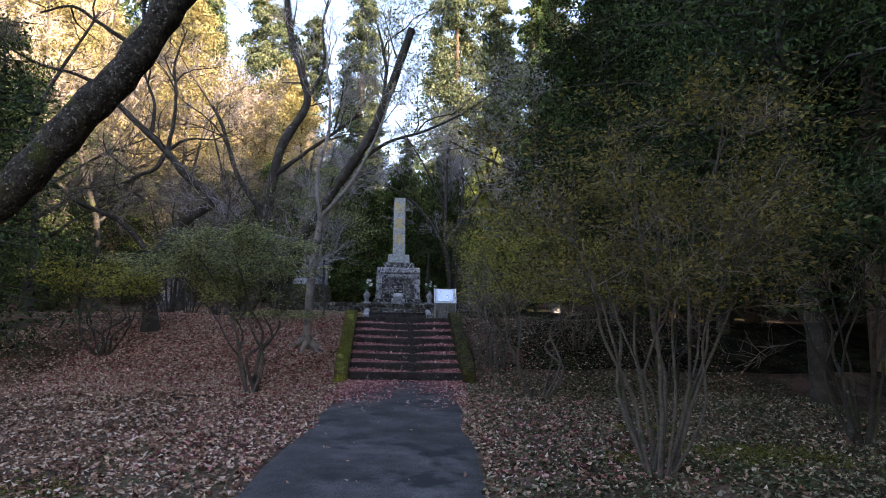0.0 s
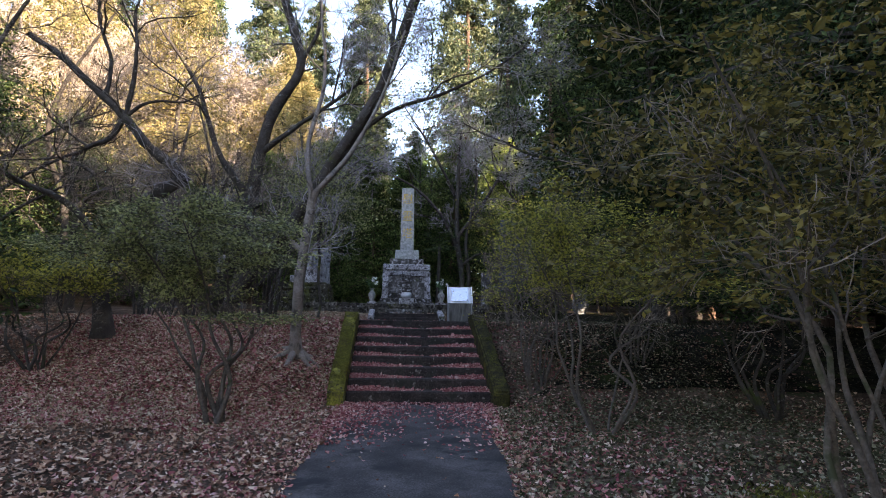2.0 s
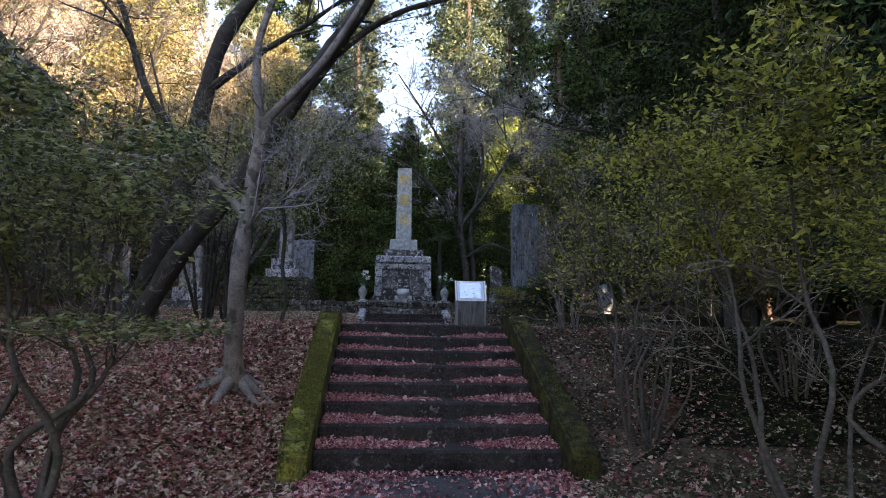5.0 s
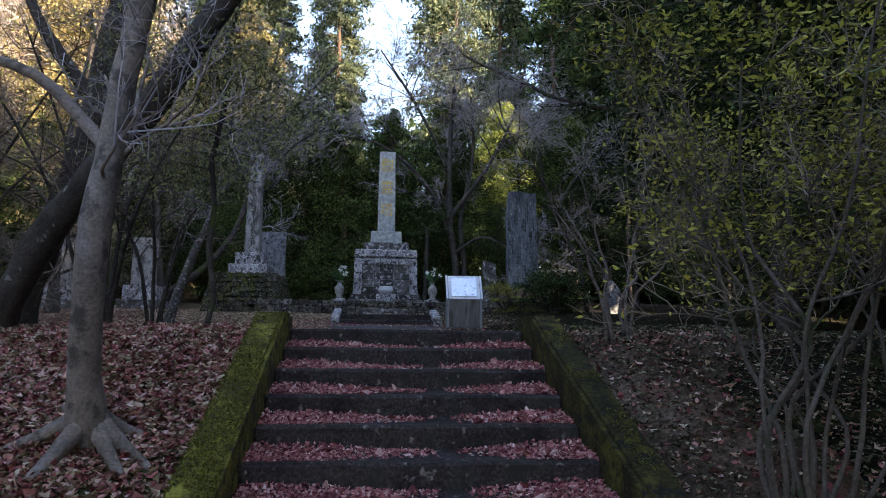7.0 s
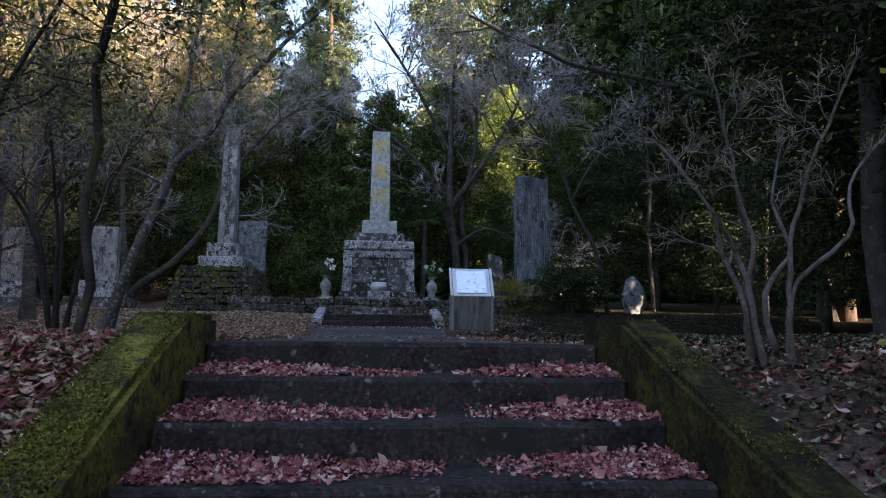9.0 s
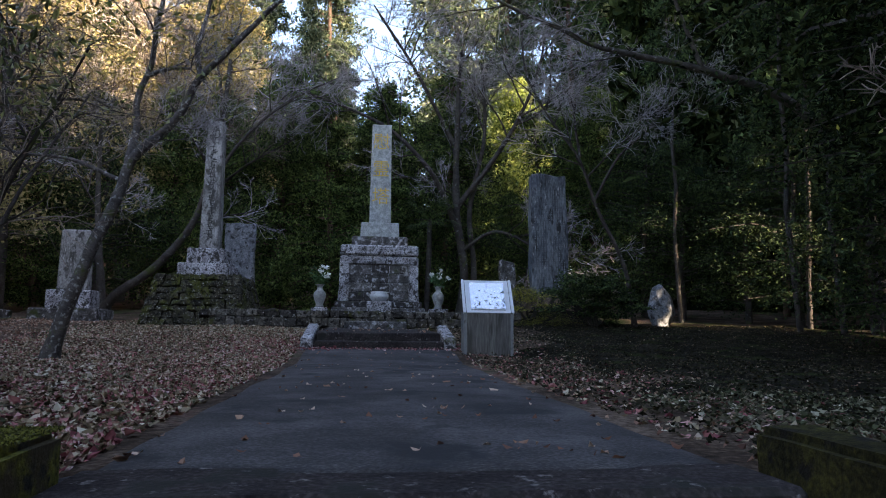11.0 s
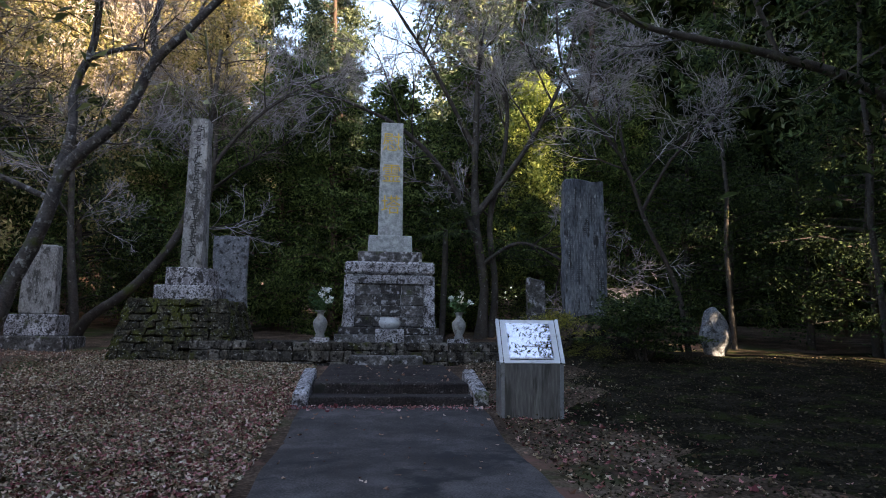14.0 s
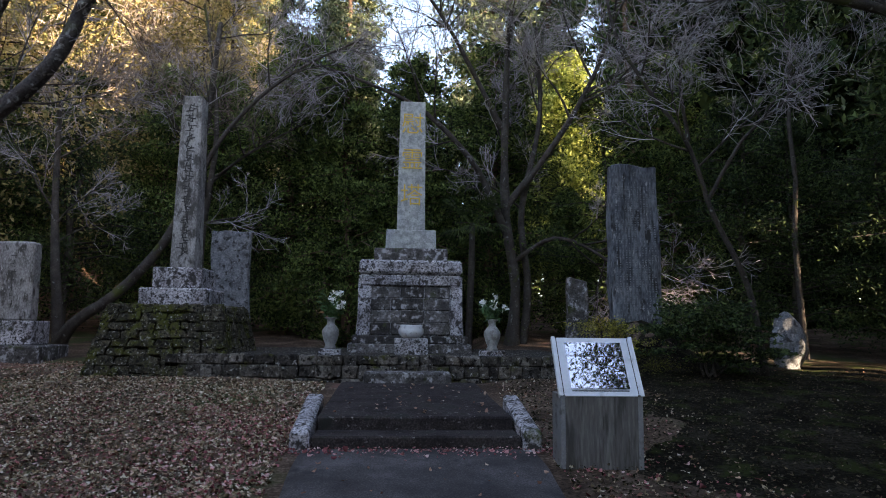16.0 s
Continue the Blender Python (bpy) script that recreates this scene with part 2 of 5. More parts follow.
M_GOLD = material("gold_letters", [(0.5, 0.31, 0.05), (0.74, 0.5, 0.1)], 0.5, 8, 90, 0.1, metal=0.1)
M_INK = material("worn_letters", [(0.03, 0.03, 0.03), (0.07, 0.068, 0.065)], 0.9, 8, 90, 0.1)
M_LICHEN_INK = material("lichened_carving", [(0.1, 0.11, 0.12), (0.3, 0.31, 0.33)], 0.9, 8, 60, 0.1)
M_WHITE = material("white_enamel", [(0.62, 0.64, 0.68), (0.74, 0.76, 0.79)], 0.4, 3, 30, 0.05, stain=((0.5, 0.51, 0.52), 0.1, 5))
M_PLATE = material("glossy_plate", [(0.5, 0.53, 0.58), (0.62, 0.65, 0.7)], 0.02, 9, 30, 0.0, metal=0.9)
M_STAND = material("grey_stand", [(0.06, 0.056, 0.052), (0.115, 0.108, 0.1), (0.2, 0.19, 0.18)], 0.6, 6.0, 40, 0.2, stain=((0.05, 0.045, 0.04), 0.3, 9), gloss=0.4, stretch=(1, 1, 0.12))
M_POST = material("steel_post", [(0.16, 0.165, 0.17), (0.26, 0.265, 0.27)], 0.5, 5.0, 50, 0.1, metal=0.3, stain=((0.09, 0.085, 0.08), 0.25, 7))
M_CERAMIC = material("pale_ceramic", [(0.16, 0.16, 0.155), (0.36, 0.36, 0.35)], 0.5, 6, 40, 0.2, stain=((0.16, 0.15, 0.14), 0.32, 9))
M_BOWL = material("white_glaze", [(0.5, 0.52, 0.54), (0.68, 0.7, 0.72)], 0.35, 6, 40, 0.1, stain=((0.3, 0.31, 0.32), 0.15, 12), gloss=0.5)
M_PETAL = material("white_petal", [(0.75, 0.75, 0.70), (0.85, 0.85, 0.8)], 0.6, 20, 60, 0)
M_STEM = material("flower_leaf", [(0.03, 0.08, 0.025), (0.07, 0.15, 0.05)], 0.5, 20, 60, 0, island=0.7)
M_BARK_DARK = material("dark_bark", [(0.022, 0.018, 0.015), (0.05, 0.042, 0.036), (0.09, 0.08, 0.07)], 0.95, 5, 60, 0.9, stain=[((0.055, 0.065, 0.018), 0.12, 1.8), ((0.2, 0.2, 0.19), 0.0, 9.0)], distance=0.03)
M_BARK_OLD = material("old_rough_bark", [(0.012, 0.01, 0.009), (0.04, 0.034, 0.029), (0.1, 0.088, 0.075)], 0.95, 9, 38, 1.0, stain=[((0.05, 0.055, 0.018), 0.2, 3.0), ((0.24, 0.235, 0.2), 0.12, 26.0)], distance=0.05, gloss=0.1)
M_BARK_PALE = material("pale_bark", [(0.10, 0.08, 0.068), (0.2, 0.165, 0.143), (0.31, 0.265, 0.235)], 0.9, 4, 50, 0.5, stain=((0.08, 0.07, 0.06), 0.25, 6), distance=0.012)
M_BARK_CROOKED = material("grey_crooked_bark", [(0.07, 0.056, 0.046), (0.14, 0.115, 0.1), (0.22, 0.19, 0.165)], 0.9, 5, 50, 0.6, stain=((0.06, 0.052, 0.045), 0.25, 6), distance=0.012, gloss=0.1)
M_BARK_MID = material("grey_brown_bark", [(0.045, 0.036, 0.03), (0.095, 0.078, 0.067), (0.16, 0.135, 0.118)], 0.9, 5, 45, 0.6, stain=((0.05, 0.055, 0.03), 0.2, 5), distance=0.012)
M_BARK_RED = material("cedar_bark", [(0.05, 0.03, 0.02), (0.11, 0.07, 0.05), (0.16, 0.11, 0.085)], 0.95, 6, 40, 0.8, distance=0.03, stretch=(1, 1, 0.12))
M_TWIG = material("grey_twig", [(0.15, 0.132, 0.137), (0.26, 0.237, 0.242), (0.4, 0.37, 0.38)], 0.85, 3, 20, 0, island=0.5)
M_TWIG_BROWN = material("brown_twig", [(0.08, 0.062, 0.05), (0.17, 0.135, 0.11), (0.27, 0.22, 0.18)], 0.9, 3, 20, 0, island=0.5)
M_LEAF_DARK = material("dark_evergreen_leaf", [(0.008, 0.018, 0.007), (0.032, 0.056, 0.019), (0.085, 0.125, 0.04)], 0.65, 0.7, 17, 0, island=0.35, translucent=0.2, gloss=0.2)
# evergreen leaves darkened to near black for the shade inside the right-hand wood
M_LEAF_SHADED_OAK = material("shaded_oak_leaf", [(0.005, 0.01, 0.004), (0.015, 0.025, 0.009), (0.042, 0.058, 0.02)], 0.7, 0.7, 17, 0, island=0.35, translucent=0.1, gloss=0.03)
M_LEAF_HEDGE = material("cypress_needles", [(0.012, 0.026, 0.01), (0.07, 0.11, 0.035), (0.19, 0.24, 0.075)], 0.75, 1.6, 17, 0, island=0.3, translucent=0.25, gloss=0.06)
M_BARK_LICHEN = material("lichen_bark", [(0.03, 0.026, 0.024), (0.075, 0.065, 0.06), (0.13, 0.115, 0.105)], 0.95, 6, 50, 1.0, stain=[((0.3, 0.3, 0.28), 0.2, 16.0), ((0.06, 0.07, 0.02), 0.12, 3.0)], distance=0.02)
M_LEAF_CEDAR = material("cedar_needles", [(0.012, 0.028, 0.012), (0.05, 0.085, 0.03), (0.12, 0.165, 0.055)], 0.75, 0.5, 15, 0, island=0.3, translucent=0.25, gloss=0.2)
M_LEAF_SUGI = material("cedar_sprays", [(0.03, 0.05, 0.032), (0.1, 0.13, 0.075), (0.23, 0.25, 0.14)], 0.8, 0.35, 9, 0, island=0.3, translucent=0.2, gloss=0.05)
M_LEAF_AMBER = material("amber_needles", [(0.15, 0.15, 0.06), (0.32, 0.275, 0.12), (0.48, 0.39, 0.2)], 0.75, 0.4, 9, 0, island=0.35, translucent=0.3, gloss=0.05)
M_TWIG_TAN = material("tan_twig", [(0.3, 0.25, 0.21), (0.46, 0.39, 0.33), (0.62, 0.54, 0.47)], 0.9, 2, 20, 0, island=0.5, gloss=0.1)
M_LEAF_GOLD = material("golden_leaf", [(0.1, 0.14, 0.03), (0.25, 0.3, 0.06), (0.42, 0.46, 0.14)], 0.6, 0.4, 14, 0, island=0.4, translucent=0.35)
M_LEAF_SHRUB = material("shrub_leaf", [(0.08, 0.09, 0.015), (0.24, 0.23, 0.04), (0.46, 0.42, 0.07)], 0.5, 1.0, 6, 0, island=0.6, translucent=0.4, gloss=0.5)
M_LEAF_OLIVE = material("grey_green_leaf", [(0.06, 0.072, 0.022), (0.17, 0.19, 0.06), (0.36, 0.37, 0.14)], 0.4, 1.0, 6, 0, island=0.6, translucent=0.35, gloss=0.6)
M_LEAF_BRONZE = material("bronze_leaf", [(0.05, 0.046, 0.013), (0.13, 0.108, 0.026), (0.23, 0.18, 0.043)], 0.55, 1.0, 12, 0, island=0.5, translucent=0.35, gloss=0.35)
M_LITTER = material("dry_leaf", [(0.04, 0.02, 0.015), (0.2, 0.1, 0.07), (0.44, 0.27, 0.19), (0.8, 0.66, 0.53)], 0.8, 1, 10, 0, island=0.8, gloss=0.06)
M_LITTER_PALE = material("pale_dry_leaf", [(0.035, 0.023, 0.014), (0.18, 0.13, 0.075), (0.42, 0.33, 0.22), (0.8, 0.72, 0.58)], 0.8, 1, 10, 0, island=0.8, gloss=0.06)
# shaded copy of the dry leaves: the trees' shade is in the colour
M_LITTER_SHADED = material("shaded_leaf", [(0.006, 0.006, 0.004), (0.02, 0.022, 0.01), (0.045, 0.035, 0.022), (0.16, 0.13, 0.09)], 0.8, 1, 10, 0, island=0.8, gloss=0.06)
M_LITTER_MOSSY = material("mossy_leaf", [(0.018, 0.018, 0.01), (0.06, 0.064, 0.032), (0.14, 0.132, 0.078), (0.42, 0.39, 0.29)], 0.8, 1, 10, 0, island=0.8, gloss=0.06)
M_LITTER_RED = material("red_dry_leaf", [(0.05, 0.014, 0.016), (0.26, 0.078, 0.085), (0.5, 0.21, 0.2), (0.8, 0.64, 0.58)], 0.8, 1, 10, 0, island=0.8, gloss=0.06)
M_GRASS = material("moss_tuft", [(0.055, 0.056, 0.011), (0.17, 0.165, 0.026)], 0.8, 3, 10, 0, island=0.6)

# ---------------------------------------------------------------- ground
PY = np.array([-300, -20, 0, 9, 12.0, 13.0, 14.5, 16.2, 17.0, 24.5, 26.0, 27.2, 31.0, 33.5, 40, 70, 300])
PZ = np.array([-0.8, -0.5, 0, 0.37, 0.53, 0.74, 1.34, 1.88, 1.94, 1.98, 2.05, 2.2, 2.6, 2.75, 3.3, 6.0, 9.0])
STEP_N, RISE, TREAD = 8, 0.17, 0.45
TOP_Z = 1.95


def lane_shift(v):
    """The lower path lies a little askew of the axis."""
    return 0.064 * np.minimum(0, np.asarray(v) + 3.15)


def ground_z(x, y):
    x, y = np.asarray(x, dtype=float), np.asarray(y, dtype=float)
    u, v = UV(x, y)
    z = np.interp(y, PY, PZ)
    z = z + 0.02 * np.sin(x * 1.3 + y * 0.7) + 0.015 * np.sin(x * 2.9 - y * 2.1)
    flat = np.clip((2.2 - np.abs(u - lane_shift(v))) / 0.8, 0, 1)                # the walked strip
    lane = np.interp(v, [-40, -17, -3.15, 0, 8, 9.9, 11, 14], [-0.4, 0.0, 0.58, 1.93, 1.97, 2.13, 2.25, 2.5])
    z = z * (1 - flat) + lane * flat
    under = (np.abs(u) < 1.27) & (v > -3.3) & (v < 0.25)
    z = np.where(under, np.minimum(z, 0.58 + (v + 3.15) * RISE / TREAD - 0.35), z)
    mound = 1.0 * np.exp(-((x - 2.6) ** 2 / 1.2 + (y - 33.6) ** 2 / 0.9))
    hill = np.clip((-x - 15) / 32, 0, 1) * np.clip((y - 24) / 30, 0, 1)     # wooded slope beyond the graves
    return z + mound + 15 * hill * hill * (3 - 2 * hill)


def lines(a, b, fine, far, grow):
    g = list(np.arange(a, b + 1e-6, fine))
    s = fine
    while g[-1] < far:
        s *= grow
        g.append(g[-1] + s)
    s = fine
    while g[0] > -far:
        s *= grow
        g.insert(0, g[0] - s)
    return np.array(g)


gx, gy = lines(-12, 9, 0.2, 300, 1.25), lines(-1, 36, 0.2, 300, 1.25)
GX, GY = np.meshgrid(gx, gy)
GZ = ground_z(GX, GY)
idx = np.arange(GX.size).reshape(GX.shape)
quads = np.stack([idx[:-1, :-1], idx[:-1, 1:], idx[1:, 1:], idx[1:, :-1]], axis=-1).reshape(-1, 4)
ground = new("ground", mesh_np("ground", np.stack([GX, GY, GZ], axis=-1).reshape(-1, 3), quads, (M_SOIL,), True))
tagged(ground, "leaf-strewn brown woodland earth sloping up to terrace", "ground", kind="structure")


def strip(name, v0, v1, half0, half1, lift, ragged, label):
    """A paved lane along the axis with ragged edges and a small camber."""
    n, k = int((v1 - v0) / 0.15), 14
    V = []
    for i in range(n + 1):
        s = i / n
        v = v0 + (v1 - v0) * s
        h = half0 + (half1 - half0) * s
        for j in range(k + 1):
            q = -1 + 2 * j / k
            e = ragged * noise.noise((v * 0.9, q * 5, 3.3)) * abs(q) ** 3
            u = q * (h + e) + float(lane_shift(v))
            x, y = L(u, v)
            V.append((x, y, float(ground_z(x, y)) + lift * (1 - abs(q) ** 6 * 1.6)))
    ii = np.arange((n + 1) * (k + 1)).reshape(n + 1, k + 1)
    Q = np.stack([ii[:-1, :-1], ii[:-1, 1:], ii[1:, 1:], ii[1:, :-1]], axis=-1).reshape(-1, 4)
    return tagged(new(name, mesh_np(name, V, Q, (M_ASPHALT,), True)), label, "path", kind="structure")


strip("path_lower", -24.0, -3.12, 0.98, 1.14, 0.022, 0.08, "dark asphalt footpath edged with fallen red leaves")
strip("path_upper", 0.02, 9.95, 1.22, 1.42, 0.022, 0.12, "dark smooth asphalt path crossing the terrace")

# dark earth under the evergreens: their shade is put into this sheet's colour
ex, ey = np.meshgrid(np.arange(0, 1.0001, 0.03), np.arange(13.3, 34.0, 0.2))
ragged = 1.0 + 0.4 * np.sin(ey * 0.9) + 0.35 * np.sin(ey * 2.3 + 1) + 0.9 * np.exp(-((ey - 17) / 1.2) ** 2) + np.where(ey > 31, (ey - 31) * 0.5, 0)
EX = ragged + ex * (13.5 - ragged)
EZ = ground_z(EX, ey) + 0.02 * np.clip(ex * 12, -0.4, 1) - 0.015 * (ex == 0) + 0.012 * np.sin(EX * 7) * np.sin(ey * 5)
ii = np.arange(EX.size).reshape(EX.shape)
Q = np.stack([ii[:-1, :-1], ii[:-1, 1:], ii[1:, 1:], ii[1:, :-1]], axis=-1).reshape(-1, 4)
tagged(new("bare_earth", mesh_np("bare_earth", np.stack([EX, ey, EZ], axis=-1).reshape(-1, 3), Q, (M_SHADED_EARTH,), True)), "dark earth under evergreen trees, their shade in its colour", "earth", kind="structure")

# ---------------------------------------------------------------- main flight of steps
stairs = thing("stone_stairs", site(0, 0, 0), "flight of eight dark worn stone steps strewn with red leaves", "stairs", kind="structure")
for i in range(STEP_N):
    zt = TOP_Z - (STEP_N - 1 - i) * RISE
    v0 = -(STEP_N - 1 - i) * TREAD
    depth = TREAD + 0.12 if i < STEP_N - 1 else 0.42
    bm = block(-1.15, 1.15, v0, v0 + depth, zt - RISE - 0.25, zt, 0.022, rough=0.012, cuts=5, seed=i * 3.7)
    part("step", bm, M_STEP, stairs)


def cheek(u0, u1):
    prof = [(-3.52, 0.3), (-3.52, 0.80), (-3.36, 0.88), (-0.36, 2.09), (0.32, 2.10), (0.32, 1.6), (-1.5, 0.9)]
    bm = bmesh.new()
    a = [bm.verts.new((u0, v, z)) for v, z in prof]
    b = [bm.verts.new((u1, v, z)) for v, z in prof]
    bm.faces.new(a)
    bm.faces.new(b[::-1])
    for i in range(len(prof)):
        j = (i + 1) % len(prof)
        bm.faces.new((a[j], a[i], b[i], b[j]))
    bmesh.ops.recalc_face_normals(bm, faces=bm.faces)
    bmesh.ops.bevel(bm, geom=bm.edges[:], offset=0.03, segments=2, affect="EDGES")
    bmesh.ops.triangulate(bm, faces=[f for f in bm.faces if len(f.verts) > 4])
    bmesh.ops.subdivide_edges(bm, edges=[e for e in bm.edges if e.calc_length() > 0.5], cuts=5)
    for v in bm.verts:
        v.co += Vector(noise.noise_vector(v.co * 4.0)) * 0.014
    return bm


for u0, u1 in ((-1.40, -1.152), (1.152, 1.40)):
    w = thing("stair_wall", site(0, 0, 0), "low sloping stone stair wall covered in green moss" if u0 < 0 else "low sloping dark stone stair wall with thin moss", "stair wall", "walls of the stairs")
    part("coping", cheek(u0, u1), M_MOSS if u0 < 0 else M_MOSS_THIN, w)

# ---------------------------------------------------------------- second low flight
low = thing("low_stairs", site(0.0, 9.95, 0), "two dark low steps with a long paved landing", "stairs", kind="structure")
part("step", block(-1.16, 1.16, 0.0, 0.5, 1.9, 2.29, 0.02, rough=0.008, cuts=4, seed=1), M_STEP, low)
bm = block(-1.15, 1.15, 0.46, 4.05, 1.9, 2.44, 0.02, rough=0.006, cuts=5, seed=2)
for v in bm.verts:
    if v.co.z > 2.2:
        v.co.z += 0.03 * (v.co.y - 0.46)
part("landing", bm, M_STEP, low)
part("step", block(-0.76, 0.72, 3.86, 4.42, 2.3, 2.72, 0.025, rough=0.012, cuts=4, seed=3), M_DARKSTONE, low)
for u in (-1.38, 1.17):
    c = thing("curb_stone", site(u, 9.88, 0), "short sloping pale stone curb with mossy front", "curb", "curbs of the low steps")
    bm = block(0, 0.21, 0, 1.45, 1.95, 2.38, 0.03, rough=0.008, cuts=3, seed=u)
    for v in bm.verts:
        if v.co.z > 2.1:
            v.co.z += 0.26 * v.co.y / 1.45 - 0.03
    part("stone", bm, M_STAINED, c)

# ---------------------------------------------------------------- memorial terrace
TV, TZ = 14.35, 2.97
terrace = thing("terrace", site(0, TV, 0), "low raised stone terrace with blackened mossy block wall", "terrace", kind="structure")
part("deck", block(-3.75, 3.4, 0.22, 4.9, 2.3, TZ - 0.01, 0.02, rough=0.01, cuts=6, seed=5), M_WALLSTONE, terrace)
wr = random.Random(3)
for row, (z0, z1) in enumerate(((2.3, 2.57), (2.573, 2.80), (2.803, 2.98))):
    x = -3.8 - 0.2 * row
    while x < 3.4:
        w = wr.uniform(0.14, 0.4)
        part("stone", block(x + 0.003, x + w - 0.003, wr.uniform(-0.035, 0.025), 0.3, z0 + wr.uniform(-0.012, 0.012), z1 - 0.003, 0.02, rough=0.04, cuts=1, seed=x), M_WALLSTONE, terrace)
        x += w

# memorial tower
MV = 16.15
mon = thing("memorial_tower", site(0.07, MV, 0), "tall pale granite memorial tower on blackened stepped pedestal", "monument")
part("plinth", block(-1.28, 1.28, 0.0, 2.5, TZ - 0.03, 3.14, 0.02, rough=0.008, cuts=3, seed=11), M_DARKSTONE, mon)
part("plinth", block(-1.2, 1.2, 0.1, 2.4, 3.14, 3.31, 0.02, rough=0.006, cuts=3, seed=12), M_DARKSTONE, mon)
part("pedestal", block(-1.13, 1.13, 0.22, 2.3, 3.31, 4.60, 0.02, (0.92, 0.92), 0.004, 3, 13), M_STAINED, mon, "stained granite pedestal")
for s in (-1, 1):
    part("corner_pier", block(s * 0.97 - 0.13, s * 0.97 + 0.13, 0.165, 0.4, 3.31, 4.56, 0.015, (0.95, 1), 0.004, 1, s, front=0.08), M_STAINED, mon)
part("lintel", block(-1.06, 1.06, 0.215, 0.42, 4.36, 4.57, 0.012, rough=0.004, cuts=1), M_STAINED, mon)
for r in range(4):
    z0 = 3.33 + r * 0.255
    x = -0.83
    widths = [0.62, 0.5, 0.54] if r % 2 else [0.42, 0.68, 0.56]
    for w in widths:
        part("stone", block(x + 0.008, x + w - 0.008, 0.185 + 0.022 * r, 0.42, z0, z0 + 0.245, 0.014, rough=0.012, cuts=1, seed=x + r), M_DARKSTONE, mon)
        x += w
part("cornice", block(-1.1, 1.1, 0.2, 2.32, 4.60, 4.90, 0.05, (0.985, 0.985), 0.006, 3, 14), M_STAINED, mon)
part("upper_step", block(-0.79, 0.79, 0.5, 2.02, 4.90, 5.18, 0.03, rough=0.008, cuts=3, seed=15), M_DARKSTONE, mon)
part("shaft_base", block(-0.56, 0.56, 0.72, 1.84, 5.18, 5.62, 0.02, (0.97, 0.97)), M_GRANITE, mon)
shaft = part("shaft", block(-0.315, 0.315, 0.95, 1.58, 5.62, 8.63, 0.012, (0.9, 0.9)), M_GRANITE, mon, "slender pale granite shaft")


def letters(text, size, m, mat, depth=0.012):
    cu = bpy.data.curves.new("letters", "FONT")
    cu.offset = -0.003
    cu.body, cu.size, cu.extrude, cu.align_x, cu.align_y = text, size, depth, "CENTER", "CENTER"
    tmp = new("letters", cu)
    me = bpy.data.meshes.new_from_object(tmp.evaluated_get(bpy.context.evaluated_depsgraph_get()))
    bpy.data.objects.remove(tmp)
    me.transform(m)
    me.materials.clear()
    me.materials.append(mat)
    return me


for ch, z in (("慰", 8.07), ("霊", 7.24), ("塔", 6.41)):
    lean = 0.0315 / 3.01
    y = 0.95 + (z - 5.62) * lean - 0.006
    part("character", letters(ch, 0.53, pose(0, y, z, 90 - math.degrees(lean), 0, 0), M_GOLD), M_GOLD, shaft, "gold painted carved character")

# incense burner and vases
burn = thing("incense_burner", site(0.07, 15.55, TZ), "pale grey ceramic incense bowl on granite block", "incense burner")
part("block", block(-0.32, 0.32, -0.22, 0.22, -0.02, 0.30, 0.015), M_STAINED, burn)
part("bowl", lathe([(0.0, 0.305), (0.15, 0.305), (0.19, 0.33), (0.245, 0.40), (0.25, 0.47), (0.215, 0.52), (0.23, 0.555), (0.215, 0.56), (0.19, 0.50), (0.0, 0.48)]), M_BOWL, burn)


def vase(u, turn, seed):
    r = random.Random(seed)
    t = thing("flower_vase", site(u, 14.85, TZ, turn), "pale ceramic vase with white flowers and green leaves", "vase", "pair of flower vases")
    part("footing", block(-0.2, 0.2, -0.17, 0.17, -0.02, 0.1, 0.02, rough=0.01, cuts=1, seed=seed), M_STAINED, t)
    part("vase_body", lathe([(0.0, 0.1), (0.1, 0.1), (0.11, 0.13), (0.085, 0.17), (0.13, 0.28), (0.155, 0.38), (0.15, 0.45), (0.10, 0.52), (0.065, 0.56), (0.075, 0.63), (0.12, 0.67), (0.115, 0.675), (0.06, 0.62), (0.0, 0.6)]), M_CERAMIC, t)
    stems, leaves, tips = [], [], []
    for i in range(9):
        a, s, h = r.uniform(0, 6.28), r.uniform(0.05, 0.24), r.uniform(0.25, 0.6)
        p = np.array([[0, 0, 0.6], [s * 0.3 * math.cos(a), s * 0.3 * math.sin(a), 0.6 + h * 0.5], [s * math.cos(a), s * math.sin(a), 0.62 + h]])
        stems.append((p, np.array([0.008, 0.007, 0.005])))
        tips.append(p[2])
        for _ in range(16):
            q = r.uniform(0.2, 0.95)
            leaves.append(p[0] + (p[2] - p[0]) * q + np.array([r.gauss(0, 0.05), r.gauss(0, 0.05), r.gauss(0, 0.03)]))
    v, f = tubes(stems, 5)
    bunch = part("bouquet", mesh_np("bouquet", v, f, (M_STEM,)), M_STEM, t, "bunch of cut green stems")
    part("foliage", leaf_mesh("foliage", np.array(leaves), 0.13, M_STEM, 0.35), M_STEM, bunch)["kind"] = "stuff"
    for k, p in enumerate(tips[:6]):
        P = p + rng.normal(size=(14, 3)) * 0.028
        part("flower", leaf_mesh("flower", P, 0.085, M_PETAL, 0.6), M_PETAL, bunch, "white flower head")


vase(-1.43, 0, 1)
vase(1.57, 30, 2)

# ---------------------------------------------------------------- pillar monument on a battered base
PX, PYY = -6.55, 30.75
